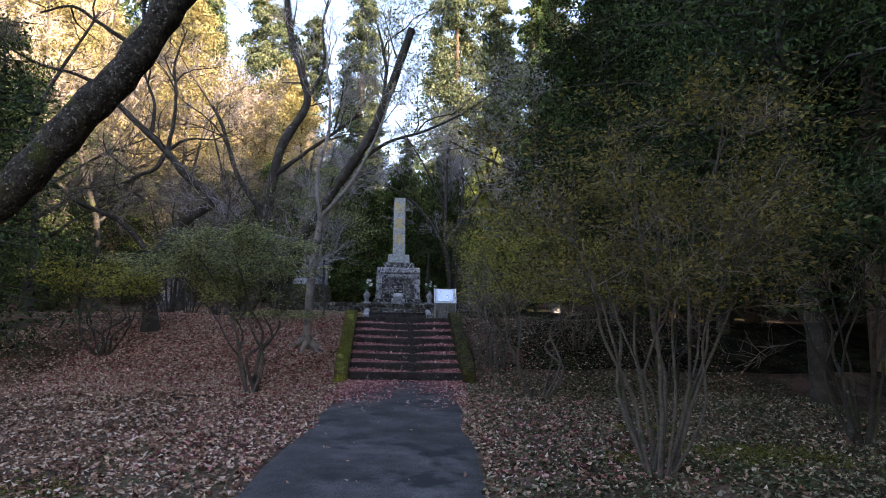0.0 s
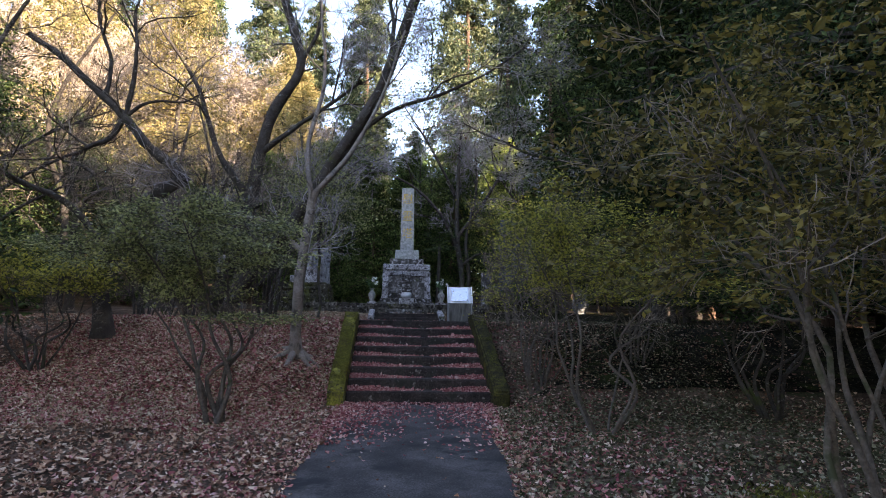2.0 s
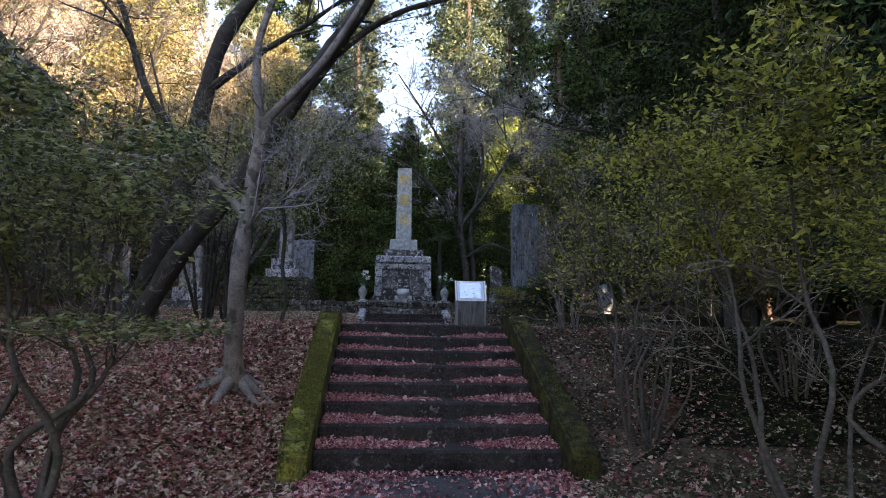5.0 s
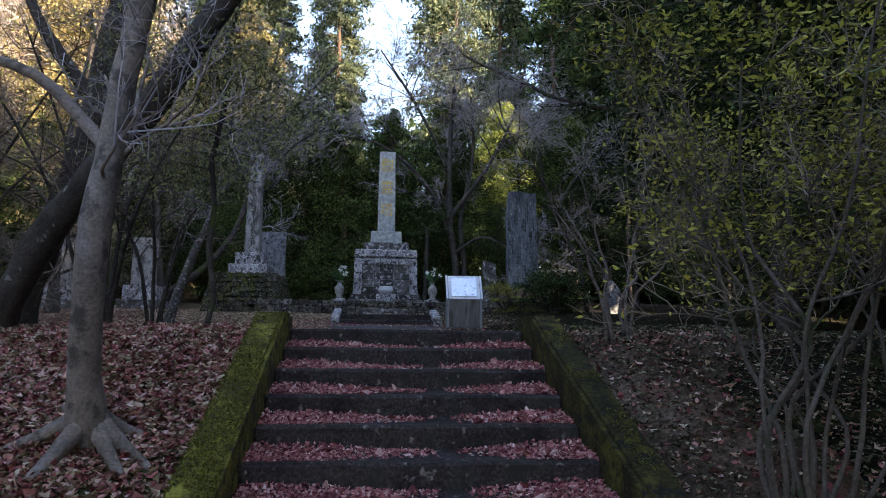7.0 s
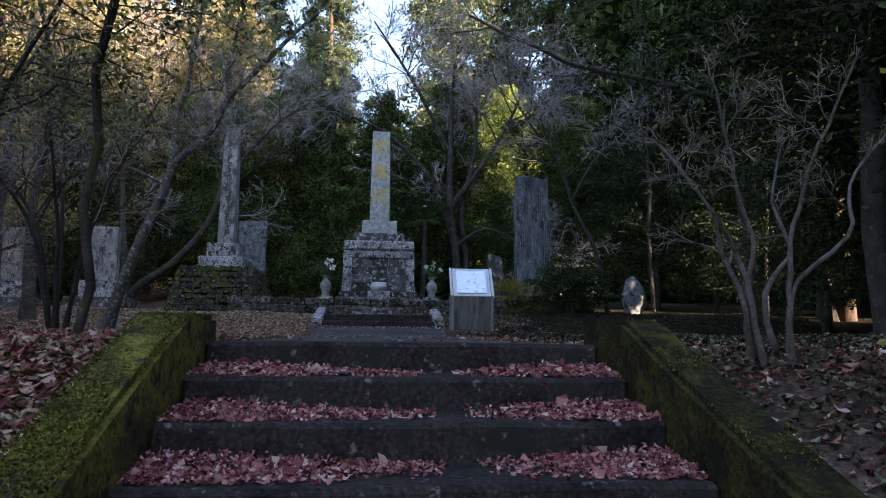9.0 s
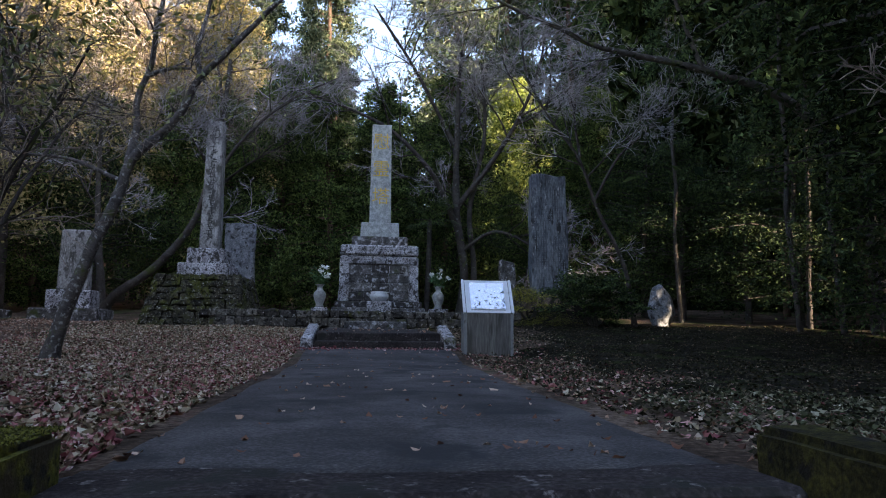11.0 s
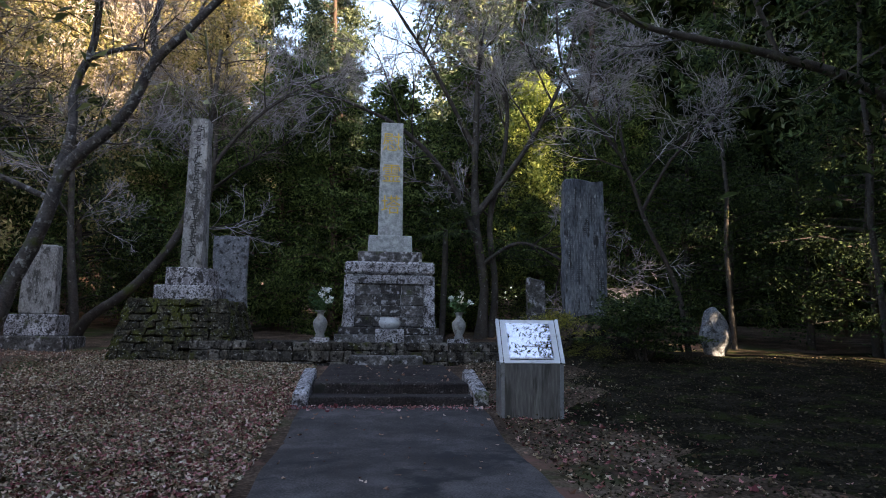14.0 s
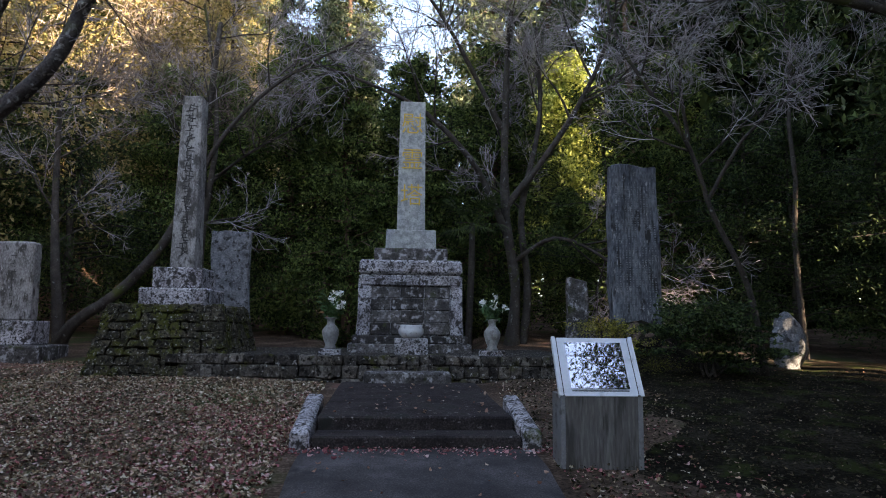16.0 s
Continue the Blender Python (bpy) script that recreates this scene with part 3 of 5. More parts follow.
pil = thing("stone_pillar_monument", pose(PX, PYY, 0, 0, 0, 3.0), "tall inscribed stone pillar on battered mossy stone base", "monument")
B0, B1, BZ0, BZ1 = 1.27, 1.0, 2.45, 3.84


def batter(z):
    return B0 + (B1 - B0) * (z - 2.6) / (BZ1 - 2.6)


part("core", block(-B0 + 0.1, B0 - 0.1, 0.1, 2 * B0 - 0.1, BZ0, BZ1 - 0.02, 0, (B1 / B0, B1 / B0)), M_RUBBLE, pil)
rows = [2.45, 2.6, 2.77, 2.92, 3.06, 3.22, 3.37, 3.53, 3.69, 3.84]
for i in range(9):
    z0, z1 = rows[i], rows[i + 1]
    h0, h1 = batter(z0), batter(z1)
    for side in range(4):
        x = -1.0
        while x < 0.98:
            w = wr.uniform(0.1, 0.3)
            e = min(1.0, x + w)
            if 1.0 - e < 0.12:
                e = 1.0
            bm = bmesh.new()
            g, d = 0.003, 0.16
            for q0, q1, o in ((x, e, 0), ):
                pts = []
                for dep in (0.0, d):
                    pts += [(q0 * h0 + g, -h0 + dep + wr.uniform(-0.014, 0.01), z0 + g), (q1 * h0 - g, -h0 + dep + wr.uniform(-0.014, 0.01), z0 + g), (q1 * h1 - g, -h1 + dep + wr.uniform(-0.014, 0.01), z1 - g), (q0 * h1 + g, -h1 + dep + wr.uniform(-0.014, 0.01), z1 - g)]
                vs = [bm.verts.new(p) for p in pts]
                for fidx in ((0, 1, 2, 3), (7, 6, 5, 4), (0, 4, 5, 1), (1, 5, 6, 2), (2, 6, 7, 3), (3, 7, 4, 0)):
                    bm.faces.new([vs[k] for k in fidx])
            for vv in bm.verts:
                vv.co.z += wr.uniform(-0.042, 0.042)
                vv.co.x += wr.uniform(-0.035, 0.035)
            bmesh.ops.bevel(bm, geom=bm.edges[:], offset=0.014, segments=1, affect="EDGES")
            bmesh.ops.rotate(bm, verts=bm.verts, cent=(0, 0, 0), matrix=Matrix.Rotation(side * math.pi / 2, 3, "Z"))
            bmesh.ops.translate(bm, verts=bm.verts, vec=(0, B0, 0))
            part("stone", bm, M_RUBBLE, pil)
            x = e
part("plinth", block(-0.62, 0.62, B0 - 0.66, B0 + 0.62, 3.83, 4.16, 0.03, rough=0.012, cuts=3, seed=21), M_STAINED, pil)
part("plinth", block(-0.45, 0.47, B0 - 0.46, B0 + 0.46, 4.16, 4.56, 0.025, rough=0.01, cuts=3, seed=22), M_STAINED, pil)
pillar = part("pillar", block(-0.225, 0.255, B0 - 0.24, B0 + 0.24, 4.56, 8.03, 0.015, (0.8, 0.8), 0.004, 4, 23), M_PILLAR, pil)
bars = bmesh.new()
for i in range(15):
    z = 7.78 - i * 0.205
    y = B0 - 0.24 + 0.048 * (z - 4.56) / 3.47 - 0.003
    sr = random.Random(i + 40)
    for k in range(6):
        w, h = sr.uniform(0.08, 0.2), sr.uniform(0.016, 0.024)
        if k % 2:
            w, h = h, sr.uniform(0.06, 0.14)
        m = Matrix.Translation((0.015 + sr.uniform(-0.05, 0.05), y, z + (k - 2.5) * 0.026)) @ Matrix.Rotation(sr.gauss(0, 0.25), 4, "Y") @ Matrix.Diagonal((w, 0.012, h, 1))
        bmesh.ops.create_cube(bars, size=1, matrix=m)
part("carving", bars, M_INK, pillar, "column of worn dark carved marks")["kind"] = "stuff"


def rough_slab(name, x, y, z0, w, d, h, turn, mat, label, category, seed, lean=0.0, tip=0.9, group=""):
    t = thing(name, pose(x, y, z0, lean, 0, turn), label, category, group)
    bm = block(-w / 2, w / 2, -d / 2, d / 2, -0.15, h, 0.025, (tip, 0.75), 0.05, 5, seed)
    for v in bm.verts:
        v.co += Vector(noise.noise_vector(v.co * 2.0 + Vector((seed, 0, 0)))) * 0.05
        if v.co.z > h * 0.8:
            v.co.z += 0.12 * noise.noise((v.co.x * 2.5, seed, 1.0))
    part("slab", bm, mat, t)
    return t


rough_slab("standing_stone", -6.37, 34.0, 2.7, 0.92, 0.3, 2.9, 4, M_ROUGH, "rough grey standing stone beside the pillar base", "standing stone", 3.0)
tall_slab = rough_slab("inscribed_stone_slab", 2.62, 33.5, 3.4, 1.1, 0.35, 3.68, 6, M_SLAB, "tall dark lichen-covered standing stone slab", "standing stone", 8.0, tip=0.98)
rough_slab("small_standing_stone", 1.5, 34.2, 2.9, 0.5, 0.25, 1.72, 8, M_DARKSTONE, "small brown upright stone behind the shrubs", "standing stone", 5.0)
face = BVHTree.FromPolygons([v.co for v in tall_slab.children[0].data.vertices], [p.vertices for p in tall_slab.children[0].data.polygons])
sr = random.Random(77)
for c in range(13):
    column = bmesh.new()
    x = -0.43 + 0.072 * c
    for k in range(58):
        if sr.random() < 0.12 or k > sr.uniform(48, 60):
            continue
        hit = face.ray_cast(Vector((x, -2, 3.2 - k * 0.052)), Vector((0, 1, 0)))[0]
        if hit:
            bmesh.ops.create_cube(column, size=1, matrix=Matrix.Translation(hit) @ Matrix.Diagonal((sr.uniform(0.018, 0.036), 0.01, sr.uniform(0.012, 0.03), 1)))
    part("carving", column, M_LICHEN_INK, tall_slab, "column of small illegible carved marks")["kind"] = "stuff"
boulder = thing("sunlit_boulder", pose(5.75, 33.2, 2.72, 0, 0, 15), "upright pale boulder catching a patch of sun", "boulder")
bm = bmesh.new()
bmesh.ops.create_icosphere(bm, subdivisions=4, radius=1)
for v in bm.verts:
    k = 1.0 - 0.35 * max(0.0, v.co.z)
    v.co = Vector((v.co.x * 0.37 * k, v.co.y * 0.3 * k, 0.5 + v.co.z * 0.72))
    v.co += Vector(noise.noise_vector(v.co * 2.6)) * 0.09 + Vector(noise.noise_vector(v.co * 9.0)) * 0.02
part("rock", bm, M_ROUGH, boulder)


def gravestone(x, y, seed):
    z = float(ground_z(x, y)) - 0.05
    t = thing("gravestone", pose(x, y, z, 0, 0, 6 + seed), "grey upright granite gravestone on two stone blocks", "gravestone", "row of gravestones")
    part("lower_base", block(-0.85, 0.85, -0.7, 0.7, -0.1, 0.34, 0.03, rough=0.01, cuts=2, seed=seed), M_DARKSTONE, t)
    part("upper_base", block(-0.55, 0.55, -0.42, 0.42, 0.34, 0.84, 0.025, rough=0.01, cuts=2, seed=seed + 1), M_STAINED, t)
    tablet = part("tablet", block(-0.39, 0.39, -0.2, 0.2, 0.84, 2.5, 0.04, (0.95, 0.9), 0.012, 3, seed + 2), M_PILLAR, t)
    sr = random.Random(seed)
    bars = bmesh.new()
    for i in range(7):
        for k in range(3):
            w, h = (sr.uniform(0.05, 0.13), 0.014) if k % 2 else (0.014, sr.uniform(0.05, 0.11))
            bmesh.ops.create_cube(bars, size=1, matrix=Matrix.Translation((sr.uniform(-0.03, 0.03), -0.199 + 0.012 * (2.2 - i * 0.17 - 0.84), 2.2 - i * 0.17 + (k - 1) * 0.03)) @ Matrix.Diagonal((w, 0.012, h, 1)))
    part("carving", bars, M_INK, tablet, "column of worn dark carved marks")["kind"] = "stuff"


gravestone(-10.55, 33.0, 1)
gravestone(-13.5, 33.2, 2)

# ---------------------------------------------------------------- information sign
sign = thing("information_sign", pose(0.13, 26.05, 2.0, 0, 0, 4.0), "grey information stand with white panel and glossy plate", "sign")
part("stand", block(-0.40, 0.40, 0.0, 0.36, -0.05, 0.80, 0.012), M_STAND, sign)
for s in (-1, 1):
    part("edge_post", block(s * 0.405 - 0.025, s * 0.405 + 0.025, -0.012, 0.36, -0.05, 0.81, 0.006), M_POST, sign)


def tilted(x0, x1, s0, s1, d0, d1, bevel=0.004):
    """A plate on the sloping desk: s along the slope, d off its face."""
    bm = block(x0, x1, -d1, -d0, s0, s1, bevel)
    bmesh.ops.transform(bm, verts=bm.verts, matrix=Matrix.Translation((0, -0.01, 0.80)) @ Matrix.Rotation(radians(-32), 4, "X"))
    return bm


panel = part("panel", tilted(-0.44, 0.44, 0.0, 0.69, -0.05, 0.0), M_WHITE, sign, "white enamel panel")
part("plate", tilted(-0.31, 0.31, 0.075, 0.63, 0.003, 0.009), M_PLATE, panel, "mirror-glossy picture plate")
for s in (-1, 1):
    part("trim", tilted(s * 0.425 - 0.02, s * 0.425 + 0.02, -0.005, 0.695, 0.0, 0.02), M_WHITE, panel)
for s in (-1, 1):
    part("seam", tilted(s * 0.392 - 0.004, s * 0.392 + 0.004, 0.0, 0.69, -0.001, 0.004, 0.001), M_INK, panel)
part("caption_bar", tilted(-0.30, 0.30, 0.05, 0.062, 0.001, 0.004, 0.001), M_INK, panel)

# ---------------------------------------------------------------- trees
def curve_through(pts, n):
    """n places along a smooth line through a few given ones."""
    P = np.array(pts, dtype=float)
    d = np.concatenate([[0], np.cumsum(np.linalg.norm(np.diff(P, axis=0), axis=1))])
    s = np.linspace(0, d[-1], n)
    out = np.empty((n, 3))
    T = np.gradient(P, d, axis=0) if len(P) > 2 else np.repeat((P[1:] - P[:1]) / d[-1], 2, axis=0)
    for i, q in enumerate(s):
        k = min(len(P) - 2, int(np.searchsorted(d, q, side="right") - 1))
        h = d[k + 1] - d[k]
        t = (q - d[k]) / h
        out[i] = (2 * t**3 - 3 * t**2 + 1) * P[k] + (t**3 - 2 * t**2 + t) * h * T[k] + (-2 * t**3 + 3 * t**2) * P[k + 1] + (t**3 - t**2) * h * T[k + 1]
    return out


def sprout(parent, r, count, length, spread, level, last, lift, out, t0=0.2, gnarl=0.25, thin=0.0018):
    """Side shoots along a limb, and shoots on those."""
    P, R = parent
    for _ in range(count):
        q = r.uniform(t0, 1.0) ** 0.8 * (len(P) - 1)
        k = min(len(P) - 2, int(q))
        base = P[k] + (P[k + 1] - P[k]) * (q - k)
        d = P[k + 1] - P[k]
        d = d / (np.linalg.norm(d) + 1e-9)
        side = np.array([r.gauss(0, 1), r.gauss(0, 1), r.gauss(0, 1)])
        side -= d * side.dot(d)
        side /= np.linalg.norm(side) + 1e-9
        a = radians(r.uniform(*spread))
        way = d * math.cos(a) + side * math.sin(a) + np.array([0, 0, lift])
        way /= np.linalg.norm(way)
        ln = length * r.uniform(0.55, 1.25) * (1.15 - 0.5 * q / (len(P) - 1))
        n = 7 if level == 1 else 5 if level == 2 else 4 if level < last else 3
        pts = [base]
        for i in range(n - 1):
            way = way + np.array([r.gauss(0, gnarl), r.gauss(0, gnarl), r.gauss(0, gnarl * 0.7) + lift * 0.25])
            way /= np.linalg.norm(way)
            pts.append(pts[-1] + way * ln / (n - 1))
        r0 = min(R[k] * 0.62, max(0.0035, ln * 0.013))
        rod = (np.array(pts), np.linspace(max(r0, thin), max(thin, r0 * 0.3), n))
        out.setdefault(level, []).append(rod)
        if level < last:
            sprout(rod, r, {1: 7, 2: 6, 3: 3, 4: 3}[level], ln * 0.58, (25, 62), level + 1, last, lift * 0.7, out, 0.15, gnarl, thin)


def bare_tree(name, limbs, seed, label, bark, twig, first=6, length=2.0, last=4, lift=0.12, roots=0, leaves=None, category="tree", gnarl=0.25, t0=0.3, sides=10, thin=0.0022, knots=0.0):
    """A leafless tree: limbs given as (points, radius at foot, radius at tip), shoots grown on them."""
    r = random.Random(seed)
    foot = limbs[0][0][0]
    t = thing(name, pose(*foot), label, category)
    O = np.array(foot)
    stout, out = [], {}
    for pts, r0, r1 in limbs:
        n = max(8, int(4 * len(pts)))
        P = curve_through(pts, n) - O
        w = np.cumsum(np.array([[r.gauss(0, 1), r.gauss(0, 1), 0] for _ in range(n)]), axis=0) * 0.008
        w -= np.linspace(0, 1, n)[:, None] * w[-1]
        R = r0 + (r1 - r0) * np.linspace(0, 1, n) ** 0.8
        if knots:
            R = R * np.array([1 + r.uniform(-knots, knots) for _ in range(n)])
        if pts[0] is foot or pts[0] == foot:
            R[0] *= 1.5
            R[1] *= 1.12
            P[0][2] -= 0.12
        stout.append((P + w, R))
        sprout((P, R), r, first, length, (30, 70), 1, last, lift, out, t0, gnarl, thin)
    for k in range(roots):
        a = 6.28 * k / roots + r.uniform(-0.3, 0.3)
        ln = r.uniform(0.4, 0.95)
        pts = [np.array([math.cos(a) * s * ln, math.sin(a) * s * ln, 0.16 * (1 - s) ** 2 - 0.03 - s * 0.03 + float(ground_z(foot[0] + math.cos(a) * s * ln, foot[1] + math.sin(a) * s * ln)) - foot[2]]) for s in (0.05, 0.35, 0.7, 1.0)]
        stout.append((np.array(pts), np.array([0.075, 0.045, 0.03, 0.012])))
    v, f = tubes(stout, sides)
    part("trunk", mesh_np("trunk", v, f, (bark,), True), bark, t)
    v1, f1 = tubes(out.get(1, []), 6)
    part("branchwork", mesh_np("branchwork", v1, f1, (bark,), True), bark, t)["kind"] = "stuff"
    fine = [p for k in out for p in out[k] if k > 1]
    v2, f2 = tubes(fine, 3)
    part("crown", mesh_np("crown", v2, f2, (twig,)), twig, t, "dense tangle of bare twigs")["kind"] = "stuff"
    if leaves:
        mat, count, size, low = leaves
        tips = np.array([p[0][-1] for p in fine])
        tips = tips[tips[:, 2] > low]
        tips = tips[rng.uniform(0, 1, len(tips)) < 0.6]
        P = tips[rng.integers(0, len(tips), count)] + rng.normal(size=(count, 3)) * size * 1.3
        part("foliage", leaf_mesh("foliage", P, rng.uniform(0.6, 1.2, count) * size, mat, 0.5, 0.35), mat, t)["kind"] = "stuff"
    return t


def g(x, y):
    return (x, y, float(ground_z(x, y)))


# smooth pale tree beside the steps
F = g(-2.9, 14.4)
bare_tree("pale_tree", [
    ([F, (-2.86, 14.2, 2.2), (-2.76, 14.2, 3.2), (-2.66, 14.2, 4.1)], 0.098, 0.082),
    ([(-2.66, 14.2, 4.05), (-2.2, 14.3, 4.6), (-1.7, 14.6, 5.6), (-1.2, 15.0, 7.5)], 0.055, 0.02),
    ([(-2.7, 14.2, 4.0), (-2.85, 14.4, 4.9), (-2.7, 14.8, 6.3), (-2.9, 15.2, 8.3)], 0.055, 0.02),
    ([(-2.83, 14.2, 3.05), (-3.3, 14.15, 3.5), (-4.1, 14.1, 3.65), (-5.0, 14.1, 3.75)], 0.045, 0.02),
], 5, "smooth pale-barked leafless tree with exposed roots beside steps", M_BARK_PALE, M_TWIG, 5, 1.7, roots=7, t0=0.45, knots=0.06)

# leaning dark trunk behind it
bare_tree("leaning_tree", [
    ([g(-5.0, 16.6), (-4.3, 16.3, 2.9), (-3.4, 16.1, 3.95), (-2.63, 16.1, 5.28), (-1.87, 16.2, 6.55), (-1.43, 16.2, 7.7), (-0.9, 16.2, 9.4)], 0.15, 0.10),
    ([(-2.6, 16.1, 5.2), (-2.18, 16.2, 5.8), (-1.4, 16.2, 6.39), (-0.6, 16.2, 6.66), (0.41, 16.2, 7.15), (1.3, 16.3, 7.8)], 0.06, 0.02),
    ([(-2.2, 16.1, 6.0), (-1.75, 16.5, 7.1), (-1.6, 16.8, 8.4), (-1.9, 17.2, 10.0)], 0.08, 0.03),
], 6, "dark leaning tree with mossy bark and few leaves", M_BARK_DARK, M_TWIG, 6, 2.2, knots=0.1, leaves=(M_LEAF_OLIVE, 4200, 0.085, 1.0))

# upright dark tree farther back
bare_tree("dark_tree", [
    ([g(-5.9, 18.4), (-5.4, 18.3, 3.4), (-5.06, 18.3, 4.5), (-4.94, 18.3, 5.57), (-4.65, 18.3, 6.9), (-3.98, 18.3, 8.26), (-4.17, 18.3, 9.02), (-4.56, 18.3, 10.23), (-4.74, 18.3, 11.64), (-4.6, 18.5, 13.5)], 0.2, 0.07),
    ([(-4.8, 18.3, 6.0), (-4.19, 18.3, 6.5), (-3.43, 18.4, 7.1), (-2.52, 18.6, 7.9)], 0.08, 0.03),
    ([(-4.0, 18.3, 8.2), (-3.6, 18.4, 9.2), (-3.7, 18.5, 10.6), (-3.3, 18.6, 12.4)], 0.06, 0.02),
    ([(-4.9, 18.3, 4.6), (-5.8, 18.2, 5.8), (-6.5, 18.3, 7.6), (-7.6, 18.6, 9.2)], 0.10, 0.03),
], 7, "tall dark leafless tree with forked trunk", M_BARK_DARK, M_TWIG, 8, 2.4, knots=0.1, thin=0.004)

# crooked tree on the bank
bare_tree("crooked_tree", [
    ([g(-6.6, 15.0), (-6.7, 15.0, 2.85), (-6.35, 15.0, 3.6), (-5.9, 15.0, 4.1), (-5.3, 15.0, 4.5)], 0.17, 0.12),
    ([(-5.3, 15.0, 4.45), (-5.46, 15.0, 4.66), (-6.01, 15.0, 5.11), (-6.51, 15.0, 5.69), (-7.23, 15.0, 6.33), (-7.78, 15.0, 6.84), (-8.52, 15.0, 7.35)], 0.11, 0.05),
    ([(-6.5, 15.0, 5.65), (-6.42, 15.0, 6.42), (-6.39, 15.0, 7.07), (-6.5, 15.1, 7.95), (-6.32, 15.2, 8.8)], 0.055, 0.02),
    ([(-6.51, 15.0, 5.69), (-6.23, 15.0, 5.95), (-5.88, 15.0, 6.02), (-5.38, 15.0, 6.02), (-5.07, 15.1, 6.25)], 0.04, 0.012),
    ([(-6.53, 15.0, 5.65), (-6.72, 15.0, 5.27), (-7.2, 15.0, 5.08), (-7.44, 15.0, 4.84), (-7.15, 14.9, 4.67), (-6.87, 14.8, 4.49)], 0.06, 0.03),
    ([(-6.9, 15.0, 6.05), (-7.0, 15.2, 6.9), (-7.35, 15.3, 7.9), (-7.3, 15.5, 9.2)], 0.045, 0.02),
    ([(-6.6, 15.0, 3.1), (-7.4, 14.8, 4.0), (-8.3, 14.6, 4.4), (-9.4, 14.4, 5.4)], 0.08, 0.03),
], 8, "crooked dark leafless tree leaning over the bank", M_BARK_DARK, M_TWIG_BROWN, 7, 1.7, knots=0.1, gnarl=0.3)

# great limb close to the walk's start
bare_tree("old_tree", [
    ([g(-6.1, 7.2), (-5.75, 7.2, 1.7), (-5.29, 7.2, 2.57), (-4.78, 7.2, 3.12), (-4.41, 7.2, 3.6), (-4.06, 7.2, 4.02), (-3.71, 7.2, 4.43), (-3.44, 7.2, 4.84), (-3.15, 7.2, 5.33), (-2.85, 7.2, 5.9), (-2.5, 7.3, 7.2)], 0.26, 0.15),
    ([(-3.7, 7.2, 4.5), (-3.76, 7.4, 4.87), (-3.95, 7.4, 5.0), (-4.2, 7.4, 5.17), (-4.45, 7.4, 5.33), (-4.9, 7.5, 5.3)], 0.035, 0.012),
    ([(-3.9, 7.25, 4.25), (-4.38, 7.4, 4.5), (-4.86, 7.4, 4.63), (-5.3, 7.4, 4.87)], 0.03, 0.01),
    ([(-3.5, 7.2, 4.75), (-3.62, 7.4, 5.3), (-3.75, 7.5, 6.0)], 0.03, 0.012),
], 9, "old dark tree with a thick leaning lichen-spotted trunk", M_BARK_OLD, M_TWIG_BROWN, 3, 1.1, sides=18, knots=0.12)

# slim tree on the terrace
bare_tree("slim_tree", [
    ([g(-6.3, 24.3), (-5.95, 24.3, 3.2), (-5.51, 24.3, 4.41), (-5.35, 24.3, 4.95), (-4.99, 24.3, 5.29), (-4.69, 24.3, 5.61), (-4.4, 24.3, 6.21), (-4.11, 24.3, 6.54), (-3.77, 24.3, 6.94), (-2.9, 24.5, 8.0)], 0.115, 0.03),
    ([(-4.4, 24.3, 6.2), (-4.52, 24.4, 6.56), (-4.48, 24.6, 7.3), (-4.2, 24.8, 9.0)], 0.045, 0.02),
    ([(-5.4, 24.3, 4.85), (-5.36, 24.4, 5.4), (-5.41, 24.5, 6.02), (-5.25, 24.5, 6.48), (-5.23, 24.5, 7.1), (-5.0, 24.6, 8.6)], 0.06, 0.025),
    ([(-5.3, 24.5, 6.3), (-4.9, 24.5, 6.45), (-4.6, 24.4, 6.4)], 0.04, 0.02),
    ([(-5.45, 24.3, 4.6), (-6.2, 24.2, 4.9), (-7.0, 24.2, 5.0), (-8.2, 24.3, 5.5)], 0.035, 0.012),
], 10, "slim lichen-grey leafless tree leaning over dry leaves", M_BARK_LICHEN, M_TWIG, 6, 1.25, lift=0.1, thin=0.003, gnarl=0.14)

# leafless trees behind the memorial
bare_tree("cherry_tree", [
    ([g(0.30, 37.0), (0.42, 37.0, 4.6), (0.15, 37.0, 6.4), (0.10, 36.9, 9.0), (0.30, 37.0, 12.5)], 0.17, 0.07),
    ([g(0.62, 37.2), (0.78, 37.2, 4.4), (0.62, 37.2, 6.6), (1.1, 37.1, 9.4), (1.0, 37.0, 12.0)], 0.13, 0.05),
    ([(0.20, 37.0, 6.0), (-0.80, 36.6, 8.0), (-2.20, 36.2, 9.3), (-3.80, 36.0, 10.0), (-5.50, 36.0, 10.6)], 0.11, 0.03),
    ([(0.15, 37.0, 6.8), (1.50, 36.6, 8.6), (2.60, 36.2, 10.6), (3.20, 36.0, 13.0)], 0.11, 0.03),
    ([(0.20, 37.0, 5.2), (1.40, 36.6, 5.9), (2.50, 36.2, 5.4), (3.40, 35.8, 4.4)], 0.07, 0.03),
    ([(0.00, 36.9, 9.0), (-1.40, 36.4, 11.5), (-2.80, 36.0, 13.6)], 0.09, 0.03),
], 11, "grey leafless cherry tree spreading above the memorial", M_BARK_DARK, M_TWIG, 11, 2.8, knots=0.12, lift=0.0, thin=0.0055, gnarl=0.14)
